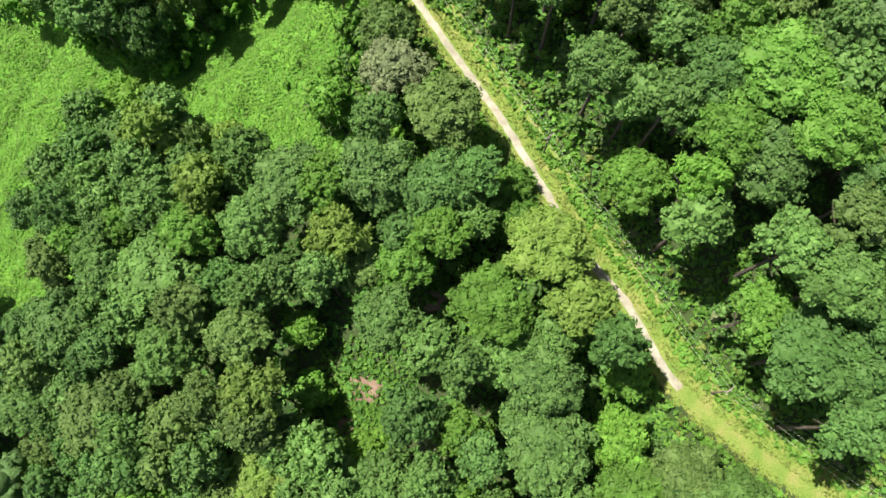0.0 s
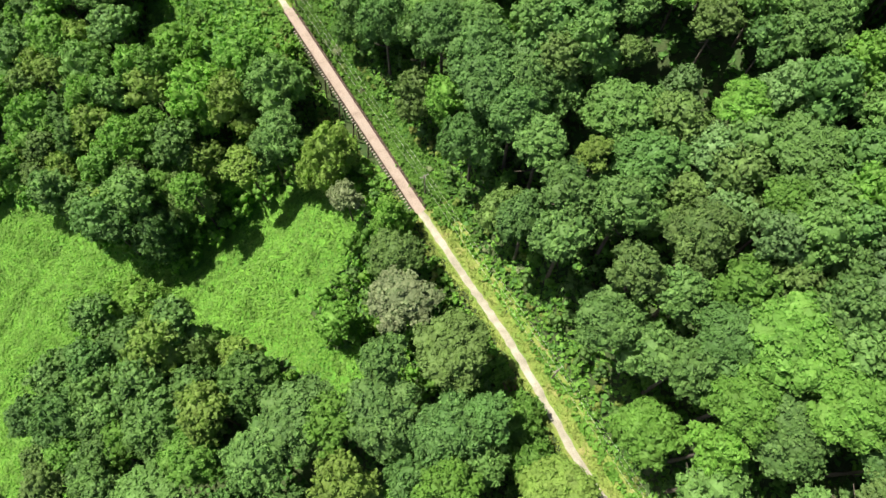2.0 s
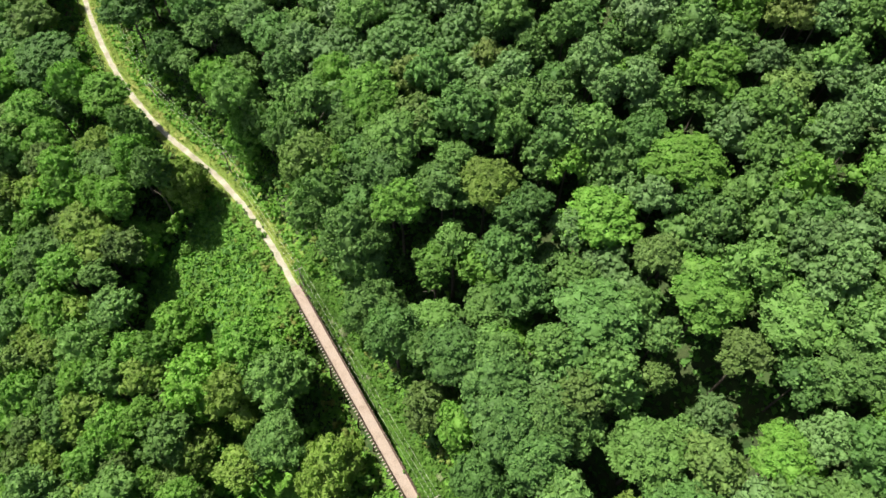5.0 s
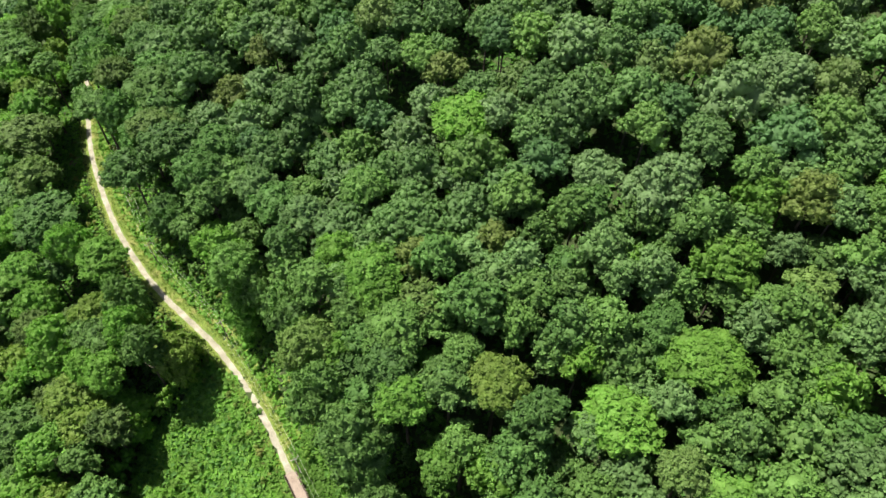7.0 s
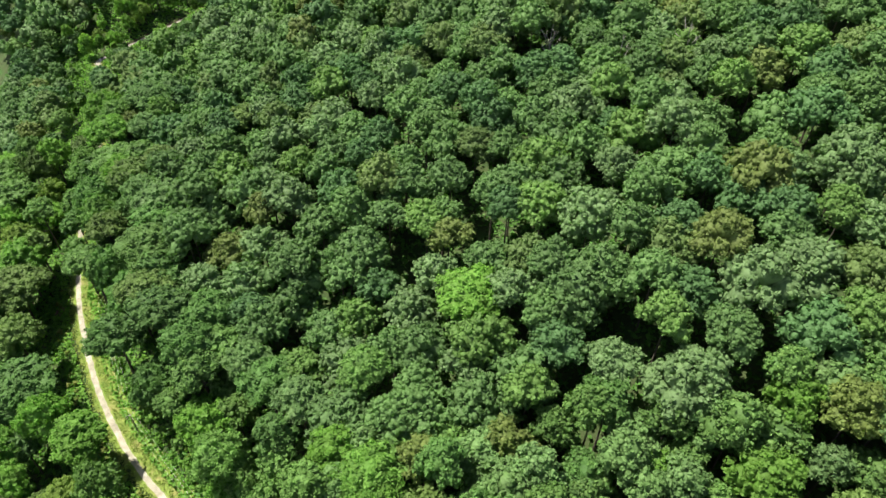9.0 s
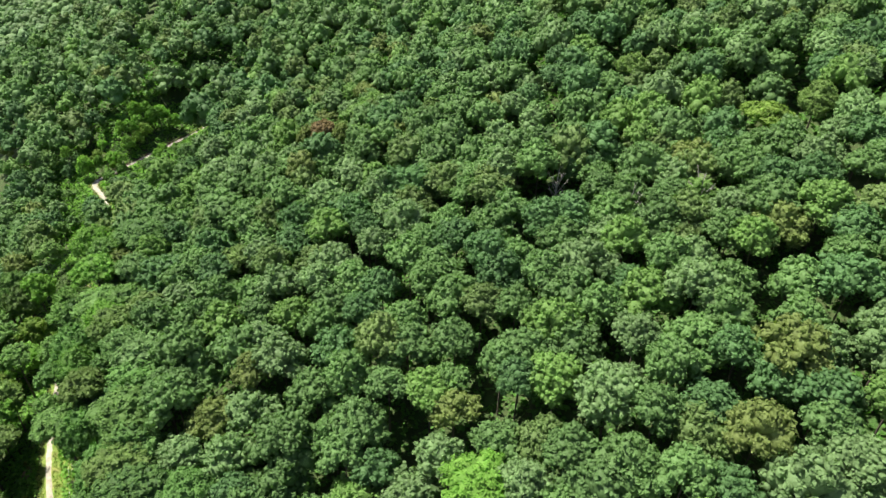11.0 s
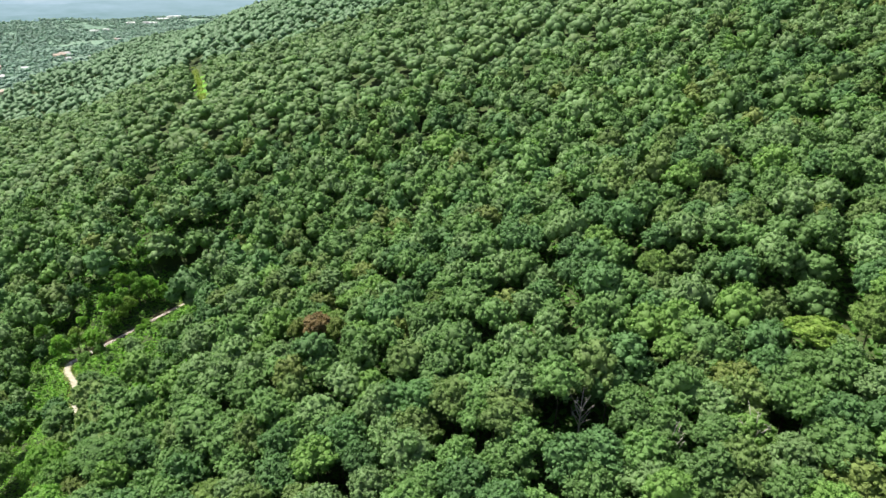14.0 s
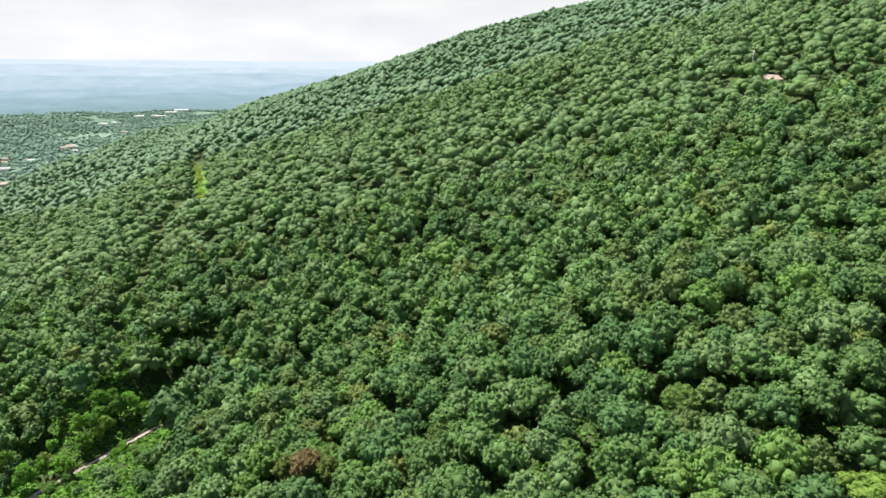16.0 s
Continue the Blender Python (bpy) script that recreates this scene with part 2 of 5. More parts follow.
def box_mesh(name, size, material, bevel=0.0):
    bm = bmesh.new()
    bmesh.ops.create_cube(bm, size=1.0, matrix=Matrix.Diagonal((*size, 1)))
    if bevel:
        bmesh.ops.bevel(bm, geom=bm.edges[:], offset=bevel, segments=1, affect="EDGES")
    me = bpy.data.meshes.new(name)
    bm.to_mesh(me)
    bm.free()
    me.materials.append(material)
    return me


def tube(path, radii, sides=7):
    """Vertices and faces of a tapered tube along a path."""
    path = np.array(path, float)
    verts, faces = [], []
    for i, p in enumerate(path):
        d = path[min(i + 1, len(path) - 1)] - path[max(i - 1, 0)]
        d /= np.linalg.norm(d) + 1e-9
        a = np.cross(d, (0.31, 0.95, 0.02))
        a /= np.linalg.norm(a)
        b = np.cross(d, a)
        for k in range(sides):
            w = 2 * math.pi * k / sides
            verts.append(p + radii[i] * (a * math.cos(w) + b * math.sin(w)))
    for i in range(len(path) - 1):
        for k in range(sides):
            j = (k + 1) % sides
            faces.append((i * sides + k, i * sides + j, (i + 1) * sides + j, (i + 1) * sides + k))
    faces.append(tuple(range((len(path) - 1) * sides, len(path) * sides)))
    return verts, faces


def join(pieces):
    """One list of vertices and faces out of several."""
    verts, faces = [], []
    for v, f in pieces:
        n = len(verts)
        verts += list(v)
        faces += [tuple(i + n for i in q) for q in f]
    return verts, faces


# ---- the lie of the land ----
TRAIL = [(96, -36), (67, -13.5), (52, -2), (43, 7.3), (35.6, 21.4), (27.4, 32.1), (20.7, 44.5), (12.4, 60), (1.9, 76.4), (-6.7, 90.1),
         (-24, 117.9), (-41.5, 147.2), (-51.5, 163), (-66, 181), (-83.5, 196.7), (-95.3, 209), (-108.4, 226), (-121, 247), (-131, 267),
         (-147, 310), (-160, 362), (-169, 398), (-179, 418.5), (-190, 436), (-175, 464), (-160, 492), (-152, 512)]
FOOT = [(-400, 300), (-36, 96), (-13.5, 67), (7.3, 43), (21.4, 35.6), (44.5, 20.7), (76.4, 1.9), (117.9, -24), (147.2, -41.5), (181, -66), (209, -95.3),
        (247, -121), (310, -147), (415, -180), (470, -212), (520, -252), (610, -300), (735, -345), (970, -400), (1225, -470), (1700, -590), (2400, -690), (2900, -560), (3500, 0), (5200, 2000)]
FOOT_Y, FOOT_X = np.array([p[0] for p in FOOT], float), np.array([p[1] for p in FOOT], float)


def smooth_step(v, lo, hi):
    u = np.clip((np.asarray(v, float) - lo) / (hi - lo), 0, 1)
    return u * u * (3 - 2 * u)


def catmull(points, step):
    """Points every step metres along a smooth curve through the given ones."""
    p = np.array([2 * np.array(points[0]) - np.array(points[1]), *points, 2 * np.array(points[-1]) - np.array(points[-2])], float)
    out = []
    for i in range(1, len(p) - 2):
        n = max(2, int(np.linalg.norm(p[i + 1] - p[i]) / step))
        u = np.linspace(0, 1, n, endpoint=False)[:, None]
        out.append(0.5 * (2 * p[i] + (p[i + 1] - p[i - 1]) * u + (2 * p[i - 1] - 5 * p[i] + 4 * p[i + 1] - p[i + 2]) * u ** 2
                          + (3 * p[i] - p[i - 1] - 3 * p[i + 1] + p[i + 2]) * u ** 3))
    return np.vstack([*out, p[-2][None]])


LINE = catmull(TRAIL, 2.0)


SPAN_1 = [int(np.argmin(np.hypot(*(LINE - p).T))) for p in ((-6.7, 90.1), (-41.5, 147.2))]
SPAN_2 = [int(np.argmin(np.hypot(*(LINE - p).T))) for p in ((-190, 436), (-160, 492))]


def foot_x(y):
    """Where the level line at the foot of the hill runs, smoothed along y."""
    y = np.asarray(y, float)
    return sum(np.interp(y + d, FOOT_Y, FOOT_X) for d in (-14, -7, 0, 7, 14)) / 5


def upslope(x, y):
    """Metres up the hill from the level line (minus: down towards the valley)."""
    x, y = np.asarray(x, float), np.asarray(y, float)
    run = (foot_x(y + 12) - foot_x(y - 12)) / 24
    far = (foot_x(y + 150) - foot_x(y - 150)) / 300
    k = smooth_step(np.abs(x - foot_x(y)), 40, 160)
    run = run * (1 - k) + far * k
    return (x - foot_x(y)) / np.sqrt(1 + run ** 2)


UP_S, UP_Z = [-3, 4, 7, 16, 60, 150, 400, 700, 1000, 1400, 2200], [0, 0, 0.5, 9.5, 23, 48, 121, 216, 306, 370, 385]
DOWN_S, DOWN_Z = [3, 60, 100, 200, 350, 700, 3000], [0, 28.5, 44, 66, 88, 118, 122]


# knolls and hollows of the hillside: middle, breadth and rise
KNOLLS = [(-58, 5, 40, 10), (-18, 38, 34, 7), (35, 98, 30, -10), (-6, 131, 14, -15), (-50, 212, 30, -7),
          (15, 205, 40, 3), (-70, 425, 40, -9), (-85, 505, 75, -15), (100, 440, 60, 13), (30, 150, 26, -6), (-120, 590, 70, -12), (40, 1900, 320, 20)]


def trail_dist(x, y):
    """Metres to the trail's middle line, and which point of it is nearest."""
    q = np.stack([np.ravel(x), np.ravel(y)], 1)
    best, idx = np.full(len(q), 1e9), np.zeros(len(q), int)
    for i, p in enumerate(LINE):
        d = (q[:, 0] - p[0]) ** 2 + (q[:, 1] - p[1]) ** 2
        m = d < best
        best[m], idx[m] = d[m], i
    return np.sqrt(best).reshape(np.shape(x)), idx.reshape(np.shape(x))


def waves(x, y, size, seed):
    """A smooth uneven swell of about -1 to 1."""
    a = np.sin(x / size + 1.7 * seed) * np.cos(y / size * 0.83 + seed) + 0.6 * np.sin((x * 0.6 + y) / size * 1.7 + 2.3 * seed)
    return (a + 0.4 * np.cos((x - y * 0.7) / size * 2.9 + seed * 0.7)) / 2


def land(x, y):
    """The ground's height."""
    x, y = np.asarray(x, float), np.asarray(y, float)
    s = upslope(x, y)
    z = np.where(s > 0, np.interp(s, UP_S, UP_Z), -np.interp(-s, DOWN_S, DOWN_Z))
    away = smooth_step(np.abs(s), 10, 60)
    z = z + away * (2.2 * waves(x, y, 23, 1.0) + 6 * waves(x, y, 120, 2.0) * smooth_step(np.abs(s), 60, 300) + 3.2 * waves(x, y, 41, 4.0) * smooth_step(s, 60, 160))
    for bx, by, wide, rise in KNOLLS:
        z = z + rise * np.exp(-((x - bx) ** 2 + (y - by) ** 2) / wide ** 2) * smooth_step(np.abs(s), 9, 32)
    # the two ravines that the trestles cross
    for (bx, by), (nx, ny), wide, deep, fill in (((-26, 121), (0.86, 0.51), 19, 10, 0.75), ((-176, 450), (0.85, -0.53), 14, 8, 0.0)):
        u, v = (x - bx) * nx + (y - by) * ny, -(x - bx) * ny + (y - by) * nx
        z = z - deep * np.exp(-(v / wide) ** 4) * (1 - smooth_step(u, 15, 70)) * (1 - fill * smooth_step(u, 1.5, 6)) * (1 - smooth_step(-u, 25, 70))
    # the trail's own bed: level, cut into the slope where the slope is higher
    shape = np.broadcast(x, y).shape
    xs, ys, flat = np.broadcast_to(x, shape).ravel(), np.broadcast_to(y, shape).ravel(), np.array(np.broadcast_to(z, shape)).ravel()
    near = (ys > -60) & (ys < 570) & (np.abs(xs - foot_x(ys)) < np.where(ys > 380, 125, 60))
    if near.any():
        d, i = trail_dist(xs[near], ys[near])
        # bank kept gentle past y 400, fitted to the camera's view of the far trestle
        cut = np.where(ys[near] > 400, 0.40 * np.maximum(d - 3.5, 0), 1e3)
        cut = cut + 300 * smooth_step(d, 26, 44)
        over_ravine = ((i > SPAN_1[0]) & (i < SPAN_1[1])) | ((i > SPAN_2[0]) & (i < SPAN_2[1]))
        bed = np.where(over_ravine, 0.0, 1 - smooth_step(d, 2.2, 5.5))
        flat[near] = np.minimum(flat[near], cut) * (1 - bed)
    return flat.reshape(shape)


# ---- ground ----
def spaced(lo, near_lo, near_hi, hi, step, growth):
    """Grid lines: even between near_lo and near_hi, ever wider beyond."""
    mid = list(np.arange(near_lo, near_hi + step, step))
    up, down, d = [], [], step
    while mid[-1] + sum(up) < hi:
        d *= growth
        up.append(d)
    d = step
    while mid[0] - sum(down) > lo:
        d *= growth
        down.append(d)
    return np.array(list(reversed(mid[0] - np.cumsum(down))) + mid + list(mid[-1] + np.cumsum(up)))


CLEARING = [(-150, 112), (-131, 110), (-110, 109), (-92, 92), (-76, 88), (-68, 84), (-56, 96), (-46, 105), (-35, 107), (-25, 98), (-19, 88), (-24, 80), (-32, 70), (-25, 60),
            (-12, 63), (-13, 53), (-25, 48), (-36, 59), (-53, 64), (-68, 68), (-92, 84), (-97, 64), (-99, 50), (-94, 38), (-92, 28), (-98, 19), (-112, 19), (-124, 30), (-150, 44)]
VINE_BANK = [(-37, 137), (-43, 147), (-50, 159), (-62, 176), (-69, 178), (-75, 167), (-85, 160), (-86, 142), (-70, 134), (-52, 131)]
CORRIDOR = catmull([(-205, 545), (-217, 599), (-240, 703), (-264, 806), (-284, 909), (-400, 1210)], 6.0)


def inside(x, y, polygon):
    x, y = np.asarray(x, float), np.asarray(y, float)
    hit = np.zeros(np.broadcast(x, y).shape, bool)
    for (x0, y0), (x1, y1) in zip(polygon, polygon[1:] + polygon[:1]):
        if y0 != y1:
            hit ^= ((y0 > y) != (y1 > y)) & (x < (x1 - x0) * (y - y0) / (y1 - y0) + x0)
    return hit


def corridor_dist(x, y):
    x, y = np.asarray(x, float), np.asarray(y, float)
    return np.min([np.hypot(x - p[0], y - p[1]) for p in CORRIDOR], axis=0)


def humps(x, y):
    """Small unevenness of the ground, with rounded mounds under the vines of the clearings."""
    mounds = inside(x, y, CLEARING) | inside(x, y, VINE_BANK)
    return np.where(np.abs(upslope(x, y)) > 9, 0.35 * waves(x, y, 2.9, 5.0), 0) + np.where(mounds, 1.5 * waves(x, y, 4.6, 1.5), 0)


def build_ground():
    gx = spaced(-4700, -150, 110, 4700, 2.4, 1.075)
    gy = spaced(-900, -40, 330, 4850, 2.4, 1.05)
    X, Y = np.meshgrid(gx, gy)
    Z = land(X, Y)
    Z = Z + humps(X, Y)
    nx, ny = len(gx), len(gy)
    idx = np.arange(nx * ny).reshape(ny, nx)
    faces = np.stack([idx[:-1, :-1], idx[:-1, 1:], idx[1:, 1:], idx[1:, :-1]], -1).reshape(-1, 4)
    me = mesh_from("ground", np.stack([X, Y, Z], -1).reshape(-1, 3), faces, FLOOR_LITTER, True)
    for m in (MEADOW, VALLEY_FLOOR_HAZED):
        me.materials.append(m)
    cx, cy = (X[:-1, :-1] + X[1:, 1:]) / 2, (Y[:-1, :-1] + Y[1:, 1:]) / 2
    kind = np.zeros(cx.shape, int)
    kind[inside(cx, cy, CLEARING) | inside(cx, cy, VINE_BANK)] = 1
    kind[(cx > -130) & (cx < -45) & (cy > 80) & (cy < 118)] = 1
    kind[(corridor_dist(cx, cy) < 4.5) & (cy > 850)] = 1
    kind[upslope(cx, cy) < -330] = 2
    me.polygons.foreach_set("material_index", kind.ravel())
    me.update()
    return tagged(new("ground", me), "wooded hillside ground with leaf litter, turf and vines", "ground", kind="structure")


build_ground()


def build_distance():
    """Low hills at the edge of sight, range behind range, painted ever paler for haze, their tops set to fit the
    camera's horizon.
    """
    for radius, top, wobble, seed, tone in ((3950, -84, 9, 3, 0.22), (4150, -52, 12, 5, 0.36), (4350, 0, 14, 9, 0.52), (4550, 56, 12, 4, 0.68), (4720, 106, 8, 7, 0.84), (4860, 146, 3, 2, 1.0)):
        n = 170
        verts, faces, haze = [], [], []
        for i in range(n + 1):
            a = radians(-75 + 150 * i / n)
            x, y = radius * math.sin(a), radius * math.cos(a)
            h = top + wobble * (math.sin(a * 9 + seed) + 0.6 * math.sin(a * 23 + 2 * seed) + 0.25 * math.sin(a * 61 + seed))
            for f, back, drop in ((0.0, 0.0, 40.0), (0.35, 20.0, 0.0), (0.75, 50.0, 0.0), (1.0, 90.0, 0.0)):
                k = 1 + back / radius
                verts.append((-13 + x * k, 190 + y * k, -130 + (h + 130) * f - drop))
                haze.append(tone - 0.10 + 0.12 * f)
        for i in range(n):
            for j in range(3):
                q = i * 4 + j
                faces.append((q, q + 4, q + 5, q + 1))
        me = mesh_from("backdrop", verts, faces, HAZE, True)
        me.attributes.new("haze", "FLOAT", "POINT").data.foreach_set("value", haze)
        tagged(new("backdrop", me), "backdrop of distant blue hills with haze painted on as a glow", "hills", kind="structure")


build_distance()


# ---- the trail ----
def ribbon(points, half, lift, wobble, seed, rows=5):
    """A strip along the points with uneven edges and a slight crown."""
    rng = random.Random(seed)
    verts, faces = [], []
    for i, p in enumerate(points):
        d = points[min(i + 1, len(points) - 1)] - points[max(i - 1, 0)]
        n = np.array((d[1], -d[0])) / (np.linalg.norm(d) + 1e-9)
        w0, w1 = half + rng.uniform(-wobble, wobble), half + rng.uniform(-wobble, wobble)
        for k in range(rows):
            u = k / (rows - 1)
            off = -w0 + (w0 + w1) * u
            verts.append((p[0] + n[0] * off, p[1] + n[1] * off, lift + 0.05 * (1 - (2 * u - 1) ** 2) - (0.12 if k in (0, rows - 1) else 0)))
    for i in range(len(points) - 1):
        for k in range(rows - 1):
            q = i * rows + k
            faces.append((q, q + 1, q + rows + 1, q + rows))
    return verts, faces


START = int(np.argmin(np.hypot(*(LINE - (44.5, 6)).T)))      # beyond this the gravel is lost under rank grass


def trail_piece(a, b, half=1.05):
    fine = catmull([tuple(p) for p in LINE[a:b + 1]], 0.8)
    v, f = ribbon(fine, half, 0.10, 0.14, a)
    tagged(new("trail", mesh_from("trail", v, f, GRAVEL, True)), "pale crushed gravel footpath worn through green turf", "path", kind="structure")


def verge_piece(a, b):
    """Turf on both sides of the trail, broader uphill, with a ragged edge."""
    fine = catmull([tuple(p) for p in LINE[a:b + 1]], 1.0)
    rng = random.Random(a + 3)
    verts, faces, rows = [], [], 12
    for i, p in enumerate(fine):
        d = fine[min(i + 1, len(fine) - 1)] - fine[max(i - 1, 0)]
        n = np.array((d[1], -d[0])) / (np.linalg.norm(d) + 1e-9)
        left, right = -2.9 + rng.uniform(-0.7, 0.7), 6.8 + rng.uniform(-0.8, 0.8)
        for k in range(rows):
            verts.append((*(p + n * (left + (right - left) * k / (rows - 1))), 0.0))
    verts = np.array(verts)
    verts[:, 2] = land(verts[:, 0], verts[:, 1]) + 0.06 + 0.04 * waves(verts[:, 0], verts[:, 1], 1.1, 2.0)
    verts[:, 2] += np.tile(0.30 * smooth_step(np.abs(np.linspace(-2.9, 6.8, rows)), 2.5, 5.5), len(fine))
    edge = (np.arange(len(verts)) % rows == 0) | (np.arange(len(verts)) % rows == rows - 1)
    verts[edge, 2] -= 0.7
    for i in range(len(fine) - 1):
        for k in range(rows - 1):
            q = i * rows + k
            faces.append((q, q + 1, q + rows + 1, q + rows))
    tagged(new("verge", mesh_from("verge", verts, faces, VERGE, True)), "mown sunlit grass verge beside the gravel trail", "grass", kind="structure")


verge_piece(0, SPAN_1[0])
verge_piece(SPAN_1[1], int(np.argmin(np.hypot(*(LINE - (-164, 380)).T))))
trail_piece(START, SPAN_1[0])
WIDENS = int(np.argmin(np.hypot(*(LINE - (-169, 398)).T)))
trail_piece(SPAN_1[1], WIDENS)
trail_piece(WIDENS, SPAN_2[0], 1.75)
trail_piece(SPAN_2[1], len(LINE) - 1)


# ---- the trestle bridges ----
def trestle(a, b, label, boards=None):
    """A timber trestle from a to b, its deck at the level of the trail: ties, deck, rails and bents."""
    a, b = np.array(a, float), np.array(b, float)
    length = float(np.linalg.norm(b - a))
    yaw = math.degrees(math.atan2(b[1] - a[1], b[0] - a[0]))
    root = tagged(new("trestle_bridge"), label, "bridge")
    root.matrix_basis = pose(a[0], a[1], 0, 0, 0, yaw)
    deck = box_mesh("deck", (length + 0.6, 2.45, 0.12), boards or DECK, 0.02)
    part("deck", deck, root, "bleached wooden deck" if boards else "salmon-coloured wooden deck", pose(length / 2, 0, 0.12))
    beam = box_mesh("beam", (length, 0.35, 0.6), TIMBER, 0.03)
    for y in (-0.95, 0.95):
        part("beam", beam, root, "", pose(length / 2, y, -0.56))
    tie = box_mesh("tie", (0.24, 3.7, 0.2), GREY_TIMBER, 0.015)
    for i in range(int(length / 0.85)):
        part("tie", tie, root, "", pose(0.4 + 0.85 * i, 0.12, -0.06))
    post, brace = box_mesh("post", (0.13, 0.13, 1.3), TIMBER, 0.01), box_mesh("rail", (length, 0.16, 0.07), TIMBER, 0.01)
    slim, kerb = box_mesh("rail", (length, 0.05, 0.14), TIMBER, 0.01), box_mesh("kerb", (length, 0.2, 0.2), TIMBER, 0.02)
    for y in (-1.42, 1.42):
        for i in range(int(length / 2.4) + 1):
            part("post", post, root, "", pose(0.2 + 2.4 * i, y, 0.6))
        part("rail", brace, root, "flat top rail", pose(length / 2, y, 1.28))
        for z in (0.5, 0.9):
            part("rail", slim, root, "", pose(length / 2, y - math.copysign(0.1, y), z))
        part("kerb", kerb, root, "", pose(length / 2, math.copysign(1.28, y), 0.22))
    for i in range(1, int(length / 7.5) + 1):
        x = i * length / (int(length / 7.5) + 1)
        p = a + (b - a) * x / length
        drop = float(land(p[0], p[1]))
        tall = max(0.6, -0.9 - drop + 0.6)
        part("cap", box_mesh("cap", (0.32, 3.2, 0.32), TIMBER, 0.02), root, "", pose(x, 0, -1.0))
        for y, lean in ((-1.2, 7), (-0.45, 2), (0.45, -2), (1.2, -7)):
            v, f = tube([(0, 0, 0), (0, 0, -tall)], [0.17, 0.19], 8)
            part("pile", mesh_from("pile", v, f, TIMBER), root, "", pose(x, y, -1.1, -lean))
        if tall > 3:
            for side in (-1, 1):
                v, f = tube([(0, -1.3 * side, -1.4), (0, 1.6 * side, -1.1 - tall * 0.8)], [0.1, 0.1], 6)
                part("cross_brace", mesh_from("cross_brace", v, f, TIMBER), root, "", pose(x + 0.2 * side, 0, 0))
    return root


trestle(LINE[SPAN_1[0]], LINE[SPAN_1[1]], "long timber trestle footbridge with salmon deck over a green ravine")
trestle((-190, 436), (-160, 492), "pale-decked timber trestle footbridge half hidden among trees", PALE_DECK)


# ---- the power line ----
POLES = [(78, -17), (50, 4.8), (20.5, 52.6), (-5.6, 94.2), (-38.9, 147), (-63.9, 184), (-90.7, 210.8), (-112, 247), (-137, 302), (-155, 356), (-171, 412)]
POLE_TOP = 9.2


def utility_pole(x, y, yaw):
    base = float(land(x, y))
    root = tagged(new("utility_pole"), "slim weathered wooden utility pole with one crossarm", "pole", "poles along the trail")
    root.matrix_basis = pose(x, y, base, 0, 0, yaw)
    tall = POLE_TOP - base
    v, f = tube([(0, 0, -0.4), (0, 0, tall * 0.5), (0, 0, tall)], [0.19, 0.16, 0.12], 10)
    part("shaft", mesh_from("shaft", v, f, POLE_WOOD, True), root)
    part("crossarm", box_mesh("crossarm", (2.2, 0.12, 0.14), GREY_TIMBER, 0.015), root, "", pose(0, 0.12, tall - 0.45))
    for k in (-0.95, 0.0, 0.95):
        v, f = tube([(0, 0, 0), (0, 0, 0.1), (0, 0, 0.13), (0, 0, 0.24)], [0.03, 0.03, 0.07, 0.05], 8)
        part("insulator", mesh_from("insulator", v, f, CERAMIC, True), root, "grey ceramic insulator", pose(k, 0.12, tall - 0.38 if k else tall))
    for side in (-1, 1):
        v, f = tube([(side * 0.7, 0.12, tall - 0.5), (0, 0.1, tall - 1.3)], [0.025, 0.025], 5)
        part("brace", mesh_from("brace", v, f, CERAMIC), root)
    return root


def build_power_line():
    yaws = []
    for i, p in enumerate(POLES):
        q0, q1 = POLES[max(i - 1, 0)], POLES[min(i + 1, len(POLES) - 1)]
        yaws.append(math.degrees(math.atan2(q1[1] - q0[1], q1[0] - q0[0])) - 90)
        utility_pole(*p, yaws[-1])
    for k, up in ((-0.95, -0.14), (0.0, 0.24), (0.95, -0.14)):
        for i in range(len(POLES) - 1):
            ends = []
            for j in (i, i + 1):
                c, s = math.cos(radians(yaws[j])), math.sin(radians(yaws[j]))
                ends.append(np.array((POLES[j][0] + k * c - 0.12 * s, POLES[j][1] + k * s + 0.12 * c, POLE_TOP + up)))
            pts = [ends[0] + (ends[1] - ends[0]) * u - np.array((0, 0, 1.0 * 4 * u * (1 - u))) for u in np.linspace(0, 1, 13)]
            v, f = tube(pts, [0.015] * 13, 5)
            tagged(new("power_cable", mesh_from("power_cable", v, f, WIRE)), "thin bright cable strung between wooden utility poles", "cable", "cables of the power line")


build_power_line()


# ---- trees ----
def icosahedron():
    g = (1 + 5 ** 0.5) / 2
    v = np.array([(-1, g, 0), (1, g, 0), (-1, -g, 0), (1, -g, 0), (0, -1, g), (0, 1, g), (0, -1, -g), (0, 1, -g), (g, 0, -1), (g, 0, 1), (-g, 0, -1), (-g, 0, 1)])
    f = [(0, 11, 5), (0, 5, 1), (0, 1, 7), (0, 7, 10), (0, 10, 11), (1, 5, 9), (5, 11, 4), (11, 10, 2), (10, 7, 6), (7, 1, 8),
         (3, 9, 4), (3, 4, 2), (3, 2, 6), (3, 6, 8), (3, 8, 9), (4, 9, 5), (2, 4, 11), (6, 2, 10), (8, 6, 7), (9, 8, 1)]
    return v / np.linalg.norm(v[0]), np.array(f)


ICO_V, ICO_F = icosahedron()


